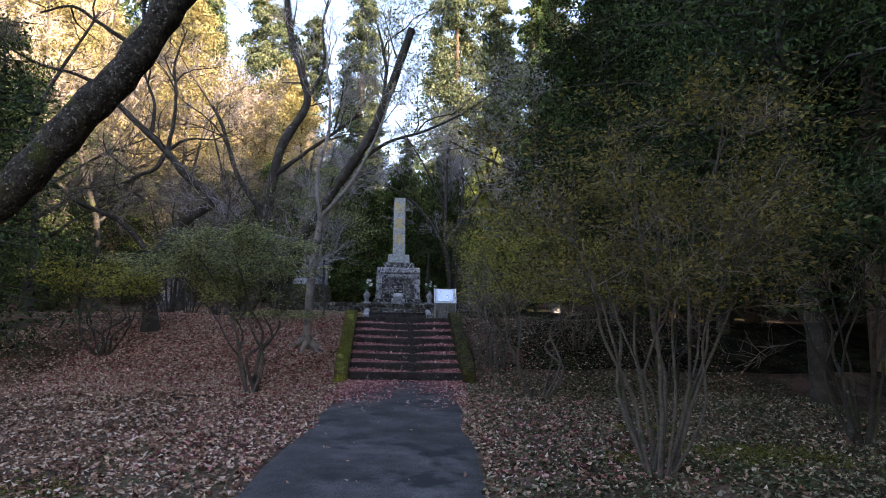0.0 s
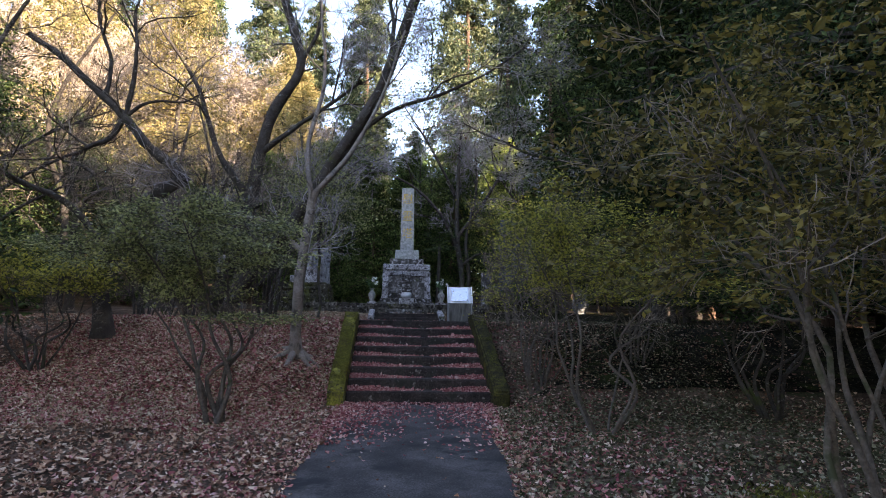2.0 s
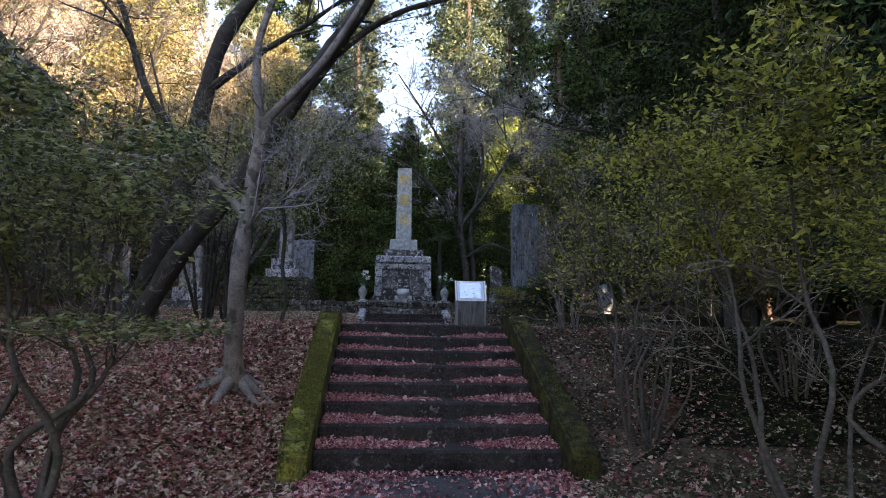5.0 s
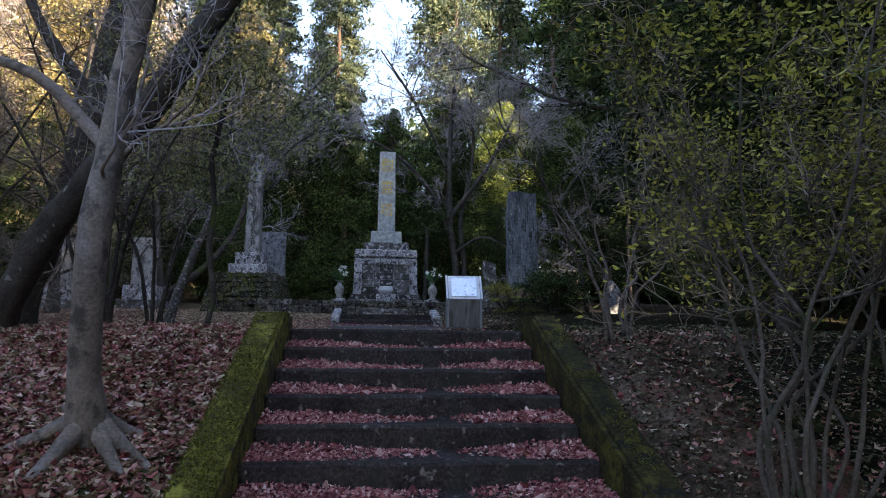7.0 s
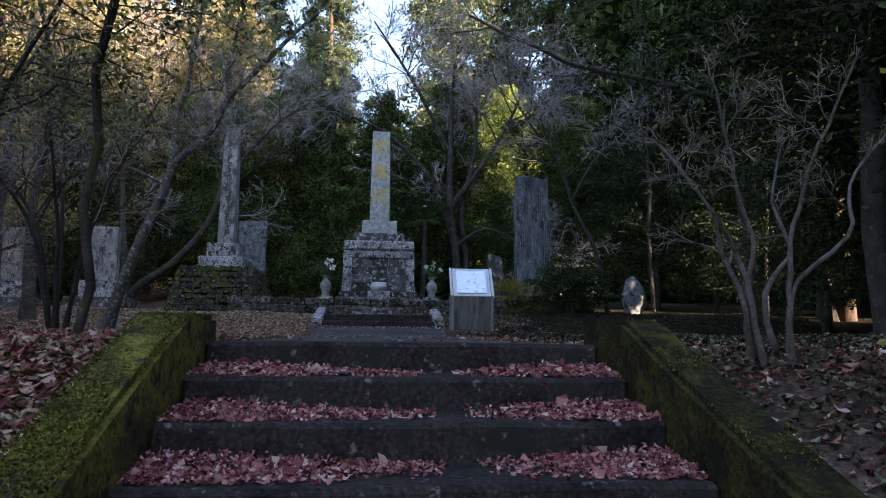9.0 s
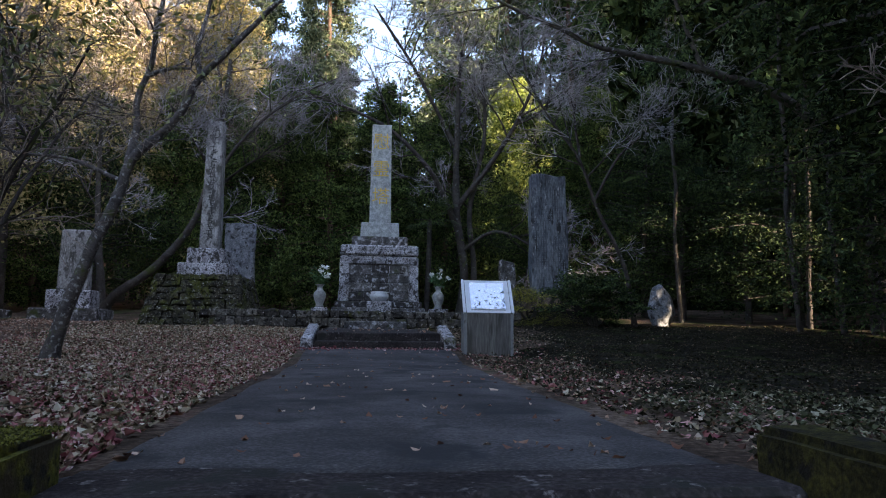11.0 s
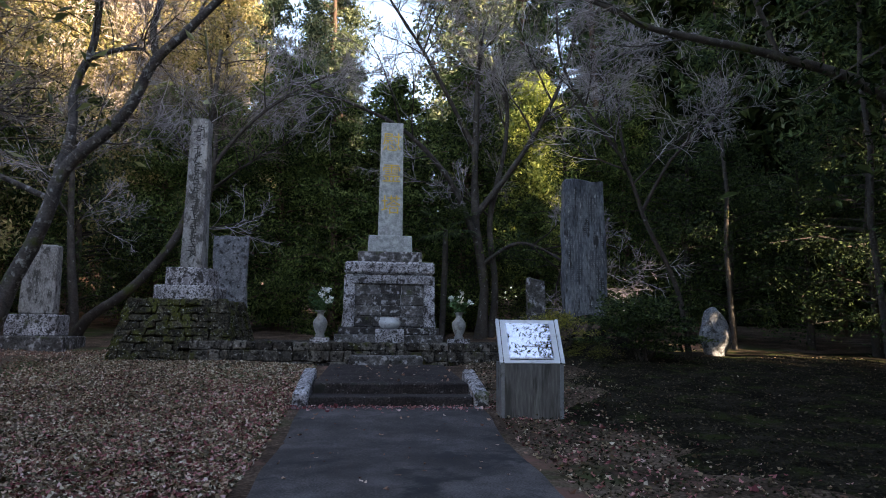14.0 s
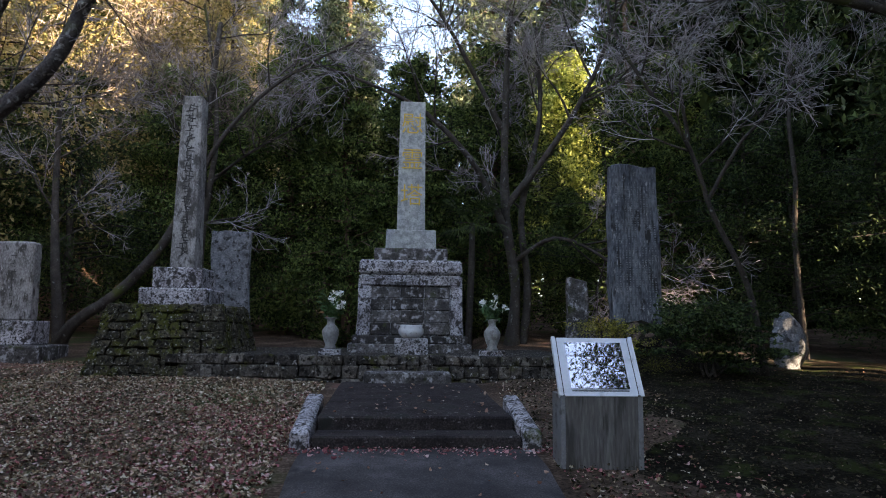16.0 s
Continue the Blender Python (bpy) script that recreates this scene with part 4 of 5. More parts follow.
bare_tree("cherry_tree", [
    ([g(9.8, 29.8), (9.4, 29.6, 5.5), (7.6, 29.3, 7.9), (5.4, 29.1, 8.6), (3.71, 29.0, 8.88), (2.82, 29.0, 9.08), (2.06, 29.0, 9.46), (1.29, 29.0, 9.78), (0.2, 28.9, 10.3)], 0.2, 0.03),
    ([(5.4, 29.1, 8.6), (4.6, 28.8, 10.4), (3.6, 28.4, 12.6)], 0.06, 0.02),
], 12, "leafless cherry tree with long mossy limb over clearing", M_BARK_DARK, M_TWIG, 9, 2.2, lift=0.02, thin=0.0035, gnarl=0.14, t0=0.66)
bare_tree("cherry_tree", [
    ([g(4.5, 31.6), (4.2, 31.5, 4.3), (3.4, 31.3, 5.85), (2.9, 31.1, 7.1), (2.2, 31.0, 8.0), (1.6, 31.0, 9.2), (1.5, 31.0, 10.6)], 0.065, 0.025),
    ([(3.4, 31.3, 5.9), (4.0, 31.0, 7.0), (4.9, 30.8, 7.9), (5.6, 30.6, 9.0)], 0.045, 0.015),
    ([(3.0, 31.1, 7.0), (2.9, 31.0, 8.4), (3.5, 31.0, 9.8)], 0.04, 0.015),
], 13, "slender grey leafless cherry tree behind the shrubs", M_BARK_DARK, M_TWIG, 8, 2.0, lift=0.02, thin=0.004, gnarl=0.15)
for i, (x, y, s) in enumerate(((-9.5, 27.5, 1.0), (-11.9, 30.0, 1.2), (-12.5, 23.0, 1.2), (-11.0, 17.5, 1.0), (-8.0, 36.5, 1.1), (-14.5, 27.5, 1.2))):
    b = g(x, y)
    r = random.Random(60 + i)
    limbs = [([b, (x + r.uniform(-0.3, 0.3), y, b[2] + 2.5 * s), (x + r.uniform(-0.9, 0.9), y, b[2] + 5.0 * s), (x + r.uniform(-1.5, 1.5), y, b[2] + 8.5 * s)], 0.13 * s, 0.03)]
    for k in range(3):
        z0 = r.uniform(1.2, 4.0) * s
        a = r.uniform(0, 6.28)
        limbs.append(([(x, y, b[2] + z0), (x + 1.0 * math.cos(a), y + 1.0 * math.sin(a), b[2] + z0 + 0.9), (x + 2.6 * math.cos(a), y + 2.6 * math.sin(a), b[2] + z0 + 1.9)], 0.05 * s, 0.02))
    bare_tree("woodland_tree", limbs, 60 + i, "thin leafless woodland tree with tangled brown twigs", M_BARK_DARK, M_TWIG_BROWN, 9, 2.2, last=3, thin=0.004)


# tall leafless trees that catch the sun behind the clearing
BARE = []
for i, (x, y, h) in enumerate(((-22.0, 47.0, 17), (-13.4, 48.0, 15), (-15.0, 45.5, 17), (-24.5, 39.0, 17), (-17.5, 36.5, 15))):
    b = g(x, y)
    r = random.Random(160 + i)
    limbs = [([b, (x + r.uniform(-0.3, 0.3), y, b[2] + h * 0.3), (x + r.uniform(-0.8, 0.8), y, b[2] + h * 0.6), (x + r.uniform(-1.2, 1.2), y, b[2] + h)], 0.2, 0.03)]
    for k in range(6):
        z0 = h * r.uniform(0.3, 0.75)
        a, sp = r.uniform(0, 6.28), r.uniform(1.6, 3.2)
        limbs.append(([(x, y, b[2] + z0), (x + sp * 0.45 * math.cos(a), y + sp * 0.45 * math.sin(a), b[2] + z0 + 1.5), (x + sp * math.cos(a), y + sp * math.sin(a), b[2] + z0 + 3.6)], 0.07, 0.02))
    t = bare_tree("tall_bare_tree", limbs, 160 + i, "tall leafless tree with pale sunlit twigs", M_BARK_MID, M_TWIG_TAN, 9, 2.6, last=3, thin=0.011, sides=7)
    BARE.append(t)
for i, (x, y, s) in enumerate(((-17, 40, 1.0), (-19.5, 44, 1.1), (-22, 41, 1.15), (-24.5, 45, 1.1), (-18, 53, 1.1), (-23, 52, 1.2), (-28, 50, 1.2), (-27, 40, 1.1), (-21, 36, 1.0), (-25, 33, 1.05), (-30, 37, 1.1), (-14, 50, 1.0), (-33, 47, 1.2), (-18.5, 29, 0.9), (-22.5, 28, 0.95))):
    m = pose(x, y, float(ground_z(x, y)), 0, 0, i * 67) @ Matrix.Diagonal((s, s, s, 1))
    copy_thing(BARE[i % 5], m).matrix_world = m


# ---------------------------------------------------------------- shrubs
def shrub(name, x, y, stems, height, spread, crown, seed, label, bark, twig, leaf, count, size, tilt=(0, 0), first=6, lay=0.5, turn=0.25, low=0.72, stout=1.0, wig=1.0):
    """A many-stemmed shrub. crown: layers of (du, dv, z, rx, ry, rz) that hold the leaves."""
    r = random.Random(seed)
    b = g(x, y)
    limbs = []
    for k in range(stems):
        a = 6.28 * k / stems + r.uniform(-0.4, 0.4)
        s = spread * r.uniform(0.5, 1.0)
        h = height * r.uniform(0.75, 1.05)
        f = (x + 0.10 * math.cos(a), y + 0.10 * math.sin(a), b[2] - 0.05)
        limbs.append(([f, (x + s * 0.22 * math.cos(a) + r.uniform(-0.22, 0.22) * wig, y + s * 0.22 * math.sin(a) + r.uniform(-0.2, 0.2) * wig, b[2] + h * 0.26), (x + s * 0.36 * math.cos(a) + r.uniform(-0.2, 0.2) * wig, y + s * 0.36 * math.sin(a) + r.uniform(-0.2, 0.2) * wig, b[2] + h * 0.44), (x + s * 0.55 * math.cos(a) + tilt[0] * 0.5, y + s * 0.55 * math.sin(a) + r.uniform(-0.15, 0.15), b[2] + h * 0.65), (x + s * math.cos(a) + tilt[0], y + s * math.sin(a) + tilt[1], b[2] + h)], r.uniform(0.02, 0.036) * stout, 0.006))
    t = bare_tree(name, limbs, seed, label, bark, twig, first, height * 0.27, 3, 0.1, category="shrub", t0=0.35, gnarl=turn, sides=8, leaves=(leaf, int(count * 0.5), size, height * low))
    count = int(count * 0.5)
    O = np.array(limbs[0][0][0])
    P = []
    for dx, dy, z, rx, ry, rz, share in crown:
        n = int(count * share)
        k = max(12, int(26 * rx * ry))                  # flat sprays of leaves at the ends of the shoots
        q = rng.normal(size=(k, 3))
        q = q / np.linalg.norm(q, axis=1, keepdims=True) * rng.uniform(0.3, 1.0, (k, 1)) ** 0.5
        c = np.array([x + dx, y + dy, b[2] + z]) + q * np.array([rx, ry, rz])
        w = rng.uniform(0.4, 1.3, k)
        i = rng.choice(k, n, p=w / w.sum())
        P.append(c[i] + rng.normal(size=(n, 3)) * w[i][:, None] * np.array([0.17, 0.17, 0.028]))
    P = np.concatenate(P) - O
    part("foliage", leaf_mesh("foliage", P, rng.uniform(0.6, 1.25, len(P)) * size, leaf, 0.5, lay), leaf, t)["kind"] = "stuff"
    return t


shrub("azalea_shrub", 2.05, 6.3, 14, 3.1, 1.7, [(0.1, 0.2, 2.3, 1.9, 1.7, 0.7, 0.35), (0.2, 0, 3.0, 1.6, 1.6, 0.7, 0.35), (-0.5, 0.4, 1.9, 1.1, 1.0, 0.4, 0.15), (1.2, 0.2, 2.0, 1.2, 1.2, 0.5, 0.15)], 21, "large bronze-green shrub with many crooked stems", M_BARK_MID, M_TWIG_BROWN, M_LEAF_BRONZE, 20000, 0.055, first=4, low=0.5, lay=0.6, turn=0.2, stout=0.8, wig=0.7)
shrub("azalea_shrub", 1.65, 11.3, 6, 2.6, 1.5, [(0.1, 0, 2.2, 1.5, 1.3, 0.2, 0.4), (0.9, -0.1, 1.75, 1.3, 1.2, 0.15, 0.35), (-0.2, 0.2, 2.75, 1.0, 0.9, 0.16, 0.25)], 22, "yellow-green layered azalea shrub with bare crooked stems", M_BARK_MID, M_TWIG_BROWN, M_LEAF_SHRUB, 15000, 0.05, lay=0.75, tilt=(0.3, 0), turn=0.2, stout=0.9)
shrub("azalea_shrub", -3.25, 11.5, 7, 2.5, 1.2, [(-0.4, -0.3, 2.6, 1.6, 0.9, 0.2, 0.4), (0.0, -0.4, 2.15, 1.3, 0.8, 0.18, 0.25), (-1.3, -0.2, 2.2, 1.3, 1.0, 0.24, 0.25), (0.55, -0.4, 1.35, 0.6, 0.4, 0.06, 0.1)], 23, "spreading green azalea shrub with dark thin stems", M_BARK_MID, M_TWIG_BROWN, M_LEAF_OLIVE, 21000, 0.056, tilt=(-0.5, -0.3), lay=0.75, low=0.66, stout=1.25)
shrub("twiggy_shrub", 1.15, 13.6, 13, 2.8, 1.1, [(0.4, 0, 2.5, 1.4, 1.1, 0.5, 0.6), (0.1, 0.2, 1.9, 1.0, 0.9, 0.4, 0.2), (1.4, 0, 2.0, 1.1, 1.0, 0.7, 0.2)], 24, "dense brown twiggy shrub with sparse green leaves", M_BARK_MID, M_TWIG_BROWN, M_LEAF_SHRUB, 12000, 0.045, first=6, low=0.45, tilt=(0.1, 0), stout=0.6)
shrub("twiggy_shrub", 2.9, 14.2, 8, 2.4, 1.3, [(0.2, 0, 1.7, 1.3, 1.2, 0.7, 1.0)], 34, "dense brown twiggy shrub beside the bank", M_BARK_MID, M_TWIG_BROWN, M_LEAF_BRONZE, 12000, 0.05, first=4, low=0.3, stout=0.6)
shrub("crooked_shrub", 1.05, 16.4, 6, 1.6, 1.05, [(0.2, 0.3, 1.6, 0.9, 0.8, 0.25, 1.0)], 25, "pale crooked leafless shrub beside the stair wall", M_BARK_CROOKED, M_TWIG_BROWN, M_LEAF_SHRUB, 200, 0.035, turn=0.26, first=5, stout=0.75, wig=0.45)
shrub("twiggy_shrub", -6.9, 13.6, 7, 1.9, 1.4, [(0, 0, 1.6, 1.5, 1.2, 0.4, 1.0)], 26, "brown-green low shrub on the leafy bank", M_BARK_DARK, M_TWIG_BROWN, M_LEAF_SHRUB, 6500, 0.07)
shrub("twiggy_shrub", 4.2, 12.2, 8, 2.4, 1.5, [(0, 0, 1.9, 1.6, 1.4, 0.6, 1.0)], 27, "dark twiggy shrub under the trees", M_BARK_DARK, M_TWIG_BROWN, M_LEAF_DARK, 9000, 0.08)
shrub("twiggy_shrub", 5.0, 8.0, 8, 3.2, 1.7, [(0, 0, 2.4, 1.8, 1.6, 0.9, 1.0)], 28, "tall dark shrub under the trees", M_BARK_DARK, M_TWIG_BROWN, M_LEAF_DARK, 9000, 0.09)
shrub("evergreen_shrub", 3.3, 31.2, 7, 1.2, 0.9, [(-0.2, 0, 0.8, 1.1, 1.0, 0.6, 0.6), (0.5, 0, 0.7, 0.8, 0.9, 0.6, 0.4)], 29, "dark glossy evergreen shrub beside standing slab", M_BARK_DARK, M_TWIG_BROWN, M_LEAF_DARK, 9000, 0.09)
shrub("evergreen_shrub", 1.9, 32.6, 5, 0.7, 0.7, [(0, 0, 0.45, 0.9, 0.6, 0.4, 1.0)], 30, "low mossy-green shrub at the foot of slab", M_BARK_DARK, M_TWIG_BROWN, M_LEAF_SHRUB, 3500, 0.05)


# leafless thickets behind the bank
for i, (x, y, h) in enumerate(((-4.3, 17.3, 3.2), (-5.9, 17.2, 3.6), (-4.9, 20.2, 3.2), (-7.6, 18.4, 3.6), (-8.6, 22.5, 1.9), (-10.4, 25.0, 1.7))):
    r = random.Random(80 + i)
    b = g(x, y)
    limbs = []
    for k in range(6):
        a, sp = 6.28 * k / 6 + r.uniform(-0.4, 0.4), r.uniform(0.7, 1.7)
        limbs.append(([(x + 0.08 * math.cos(a), y + 0.08 * math.sin(a), b[2] - 0.05), (x + sp * 0.3 * math.cos(a), y + sp * 0.3 * math.sin(a), b[2] + h * 0.4), (x + sp * math.cos(a), y + sp * math.sin(a), b[2] + h * r.uniform(0.7, 1.0))], 0.03, 0.01))
    bare_tree("bare_shrub", limbs, 80 + i, "tangled brown leafless shrub on the leafy slope", M_BARK_DARK, M_TWIG_BROWN, 5, 1.3, 3, 0.05, category="shrub", t0=0.2, gnarl=0.3, sides=6)

# dark limb behind the pillar base
bare_tree("dark_tree", [
    ([g(-10.6, 34.6), (-10.2, 34.5, 3.4), (-9.2, 34.4, 4.1), (-8.0, 34.4, 5.5), (-7.4, 34.6, 8.0), (-7.2, 34.8, 11.0)], 0.15, 0.06),
    ([(-10.5, 34.6, 3.0), (-10.9, 34.8, 5.5), (-11.2, 35.0, 9.0)], 0.14, 0.05),
    ([(-7.8, 34.4, 6.0), (-6.6, 34.0, 8.0), (-5.0, 33.8, 9.4), (-3.4, 33.8, 10.2)], 0.08, 0.02),
], 90, "dark leafless tree with a low bent trunk", M_BARK_DARK, M_TWIG, 8, 2.4, lift=0.04, thin=0.005, gnarl=0.14)

# ---------------------------------------------------------------- evergreen and golden trees
def crown_tree(name, x, y, height, width, low, seed, label, bark, leaf, boughs, per, size, shape=1.0, droop=0.35, trunk=0.22):
    """A foliage tree: trunk, boughs in whorls, sprays of needles or leaves on each."""
    r = np.random.default_rng(seed)
    b = g(x, y)
    t = thing(name, pose(*b), label, "tree")
    top = np.array([r.normal(0, 0.3), r.normal(0, 0.3), height])
    spine = np.linspace(0, 1, 9)[:, None] * top + np.array([0, 0, -0.15]) + np.concatenate([np.zeros((1, 3)), r.normal(0, 0.06, (8, 3)) * np.array([1, 1, 0])])
    v, f = tubes([(spine, np.linspace(trunk, 0.03, 9))], 9)
    part("trunk", mesh_np("trunk", v, f, (bark,), True), bark, t)
    rods, P = [], []
    for k in range(boughs):
        q = low + (1 - low) * (k + r.uniform(0, 1)) / boughs
        base = top * q
        a = r.uniform(0, 2 * np.pi)
        s = (q - low) / (1 - low)
        ln = width * r.uniform(0.6, 1.15) * ((1 - s) ** shape * 0.9 + 0.12) * min(1.0, 0.55 + 2.2 * s)
        way = np.array([math.cos(a), math.sin(a), 0.1])
        pts = np.array([base, base + way * ln * 0.5 + np.array([0, 0, 0.05 * ln]), base + way * ln + np.array([0, 0, -droop * ln * 0.5])])
        rods.append((pts, np.array([0.045, 0.028, 0.008]) * min(1.0, trunk * 6)))
        clumps = 6
        for c in range(clumps):
            w = 0.25 + 0.8 * (c + r.uniform(0, 1)) / clumps
            ctr = base + (pts[2] - base) * w + np.array([0, 0, 0.06 * ln * math.sin(w * 3)]) + r.normal(0, 0.1 * ln, 3)
            P.append(ctr + r.normal(size=(per, 3)) * np.array([0.16, 0.16, 0.11]) * (0.5 + ln * 0.55))
    v, f = tubes(rods, 3)
    part("branchwork", mesh_np("branchwork", v, f, (bark,)), bark, t)["kind"] = "stuff"
    P = np.concatenate(P)
    part("crown", leaf_mesh("crown", P, r.uniform(0.6, 1.3, len(P)) * size, leaf, 0.4, 0.1, droop), leaf, t)["kind"] = "stuff"
    return t


CEDARS = [crown_tree("cedar_tree", x, y, h, w, low, 100 + i, "tall dark green cedar tree with drooping foliage", M_BARK_RED, M_LEAF_CEDAR, 80, (13, 13, 8)[i], (0.44, 0.44, 0.64)[i], 0.7, 0.5, 0.28) for i, (x, y, h, w, low) in enumerate((
    (7.2, 49.0, 25, 4.2, 0.08), (-19.0, 50.0, 24, 4.0, 0.1), (13.5, 45.0, 23, 4.4, 0.3)))]
# coarse cedar for hidden or out-of-view trees, added to block the sun
SHADE = crown_tree("cedar_tree", 34.0, 8.0, 23, 4.4, 0.2, 140, "tall dark green cedar tree with drooping foliage", M_BARK_RED, M_LEAF_CEDAR, 80, 5, 1.1, 0.7, 0.5, 0.28)
SUGI = crown_tree("cedar_tree", 0.9, 50.0, 31, 3.9, 0.1, 150, "very tall dense cedar tree with hanging sprays", M_BARK_RED, M_LEAF_SUGI, 190, 34, 0.34, 0.55, 0.7, 0.36)
for i, (x, y, s) in enumerate(((-8.0, 60.0, 0.98), (-12.5, 60.0, 0.86), (-16.5, 57.0, 0.95), (4.4, 57.0, 0.95), (-3.8, 66.0, 0.62), (9.5, 56.0, 1.05), (12.5, 49.0, 1.0), (-6.2, 52.0, 0.5), (-21.5, 57.0, 0.9), (16.0, 44.0, 1.0))):
    m = pose(x, y, float(ground_z(x, y)), 0, 0, i * 101) @ Matrix.Diagonal((s, s, s, 1))
    copy_thing(SUGI, m).matrix_world = m
wr = random.Random(11)
# includes unseen cedars behind the walk and far right, placed to shade the site
spots = [(8.5, 52), (13, 46), (14, 38), (18, 42), (12, 33), (16.5, 32), (10.5, 27.0), (14, 22), (18, 27), (9.5, 20), (13, 14), (9, 13.5), (17, 16), (10, 7), (15, 6), (22, 12), (8.5, 1), (13, -3), (20, 0), (23, 35), (24, 22), (6, 60), (-16, 62), (18, 56), (-26, 54),
         (5, -9), (11, -12), (17, -10), (9, -3.5), (12.5, -7), (8, -7), (16.5, -5.5), (7, -18), (14, -19), (22, -8), (21, -17), (27, 3), (29, -8), (27, -20), (30, 14), (31, 26)]
spots += [(x + wr.uniform(-1.4, 1.4), y + wr.uniform(-1.4, 1.4)) for x in (11.5, 16, 20.5) for y in (2, 6.5, 11, 15.5, 20, 24.5, 29, 33.5, 38)]
# further cedars, added only to deepen the shade on the right
spots += [(x + wr.uniform(-1, 1), y + wr.uniform(-1, 1)) for x in (14.2, 18.3, 23, 26.5) for y in (13, 17.8, 22.3, 26.8, 31.5, 36)]
spots += [(-31, 50), (-34, 40), (-35, 30), (-35, 18)]
for i, (x, y) in enumerate(spots):
    if x > 12.5 and abs(y - 33.3 + 0.782 * (x - 5.85)) < 1.9:
        continue                                # a gap through which the sun reaches the boulder
    if x > 6 and abs(y - 44.5 + 0.782 * (x - 3)) < 5.0:
        s = 0.5                                 # trees halved in size here to let the sun reach the golden tree
    elif x > 12.5 and -3.8 < y - 33.3 + 0.782 * (x - 5.85) < 3.8:
        s = 0.33
    else:
        s = wr.uniform(0.85, 1.15)
    m = pose(x, y, float(ground_z(x, y)), 0, 0, wr.uniform(0, 360)) @ Matrix.Diagonal((s, s, s * wr.uniform(0.9, 1.1), 1))
    c = copy_thing(SHADE if y < 4 or x > 14 else CEDARS[2 if x > 9 else i % 3], m)
    c.matrix_world = m

BROAD = [crown_tree("camellia_tree", x, y, h, w, low, 200 + i, "dense dark green broadleaf evergreen tree", M_BARK_DARK, (M_LEAF_DARK, M_LEAF_HEDGE)[i], 60, 40, 0.125, 0.45, 0.15, 0.14) for i, (x, y, h, w, low) in enumerate((
    (-9.3, 12.0, 7.0, 3.0, 0.1), (-3.6, 39.0, 7.5, 2.6, 0.05)))]
for i, (x, y, s) in enumerate(((0.2, 39.5, 1.0), (-1.8, 41, 1.15), (-5.8, 40.0, 0.95), (3.6, 38.6, 1.0), (-9, 41, 1.1), (6.8, 37.5, 1.0), (-12.5, 38, 1.1), (9.2, 35, 0.8), (-12.5, 14.5, 1.1), (-13.5, 19, 1.1), (-16, 24, 1.2), (-11.5, 7.5, 1.1), (-17, 31, 1.2), (7.5, 24.5, 1.05), (7.2, 19.5, 1.1), (6.6, 15.5, 1.1))):
    m = pose(x, y, float(ground_z(x, y)), 0, 0, i * 77) @ Matrix.Diagonal((s, s, s, 1))
    # right of x = 5 only the darker-leaved tree, for the shade there
    copy_thing(BROAD[0 if x > 5 else i % 2], m).matrix_world = m

HEDGE = crown_tree("cypress_tree", -2.2, 39.2, 9.3, 2.3, 0.03, 250, "dense dark green cypress tree behind the memorial", M_BARK_RED, M_LEAF_HEDGE, 120, 50, 0.14, 0.45, 0.3, 0.16)
for i, (x, y, s) in enumerate(((-4.3, 38.4, 0.95), (-6.4, 39.2, 1.0), (-0.2, 39.4, 1.0), (-8.6, 39.6, 0.9), (2.6, 40.0, 0.5), (5.2, 38.6, 0.9), (7.6, 36.2, 0.85), (-11.0, 40.5, 0.95), (9.8, 33.2, 0.9), (-14.5, 38.0, 0.85), (8.0, 27.0, 0.8), (8.8, 24.0, 0.9), (10.5, 22.0, 1.1), (12.8, 23.0, 1.1), (11.5, 18.0, 1.1), (-16.5, 35.5, 0.8), (-17.5, 29.0, 0.8), (-16.5, 22.0, 0.75), (-15.5, 17.0, 0.7))):
    m = pose(x, y, float(ground_z(x, y)), 0, 0, i * 83) @ Matrix.Diagonal((s, s, s, 1))
    # on the shaded right the dark-leaved tree replaces the brighter cypress
    copy_thing(BROAD[0] if x > 7 else HEDGE, m).matrix_world = m

crown_tree("oak_tree", 5.8, 22.0, 14.5, 5.2, 0.2, 260, "great dark evergreen oak overhanging the clearing", M_BARK_DARK, M_LEAF_SHADED_OAK, 110, 70, 0.12, 0.6, 0.25, 0.2)
# second oak, added to keep skylight off the ground at the right
crown_tree("oak_tree", 9.2, 24.4, 13.0, 4.8, 0.12, 262, "dark evergreen oak at the edge of clearing", M_BARK_DARK, M_LEAF_SHADED_OAK, 80, 32, 0.22, 0.35, 0.25, 0.28)
crown_tree("oak_tree", 6.3, 11.0, 10.5, 4.2, 0.28, 261, "dark evergreen oak overhanging the lower path", M_BARK_DARK, M_LEAF_DARK, 90, 48, 0.12, 0.35, 0.3, 0.2)

crown_tree("oak_tree", 7.4, 17.2, 12.0, 4.6, 0.3, 263, "dark evergreen oak beside the bank", M_BARK_DARK, M_LEAF_SHADED_OAK, 80, 44, 0.14, 0.35, 0.25, 0.2)

crown_tree("evergreen_sapling", -3.1, 17.0, 3.9, 1.7, 0.42, 264, "young olive-green evergreen tree among bare thickets", M_BARK_DARK, M_LEAF_OLIVE, 36, 52, 0.06, 0.4, 0.4, 0.03)

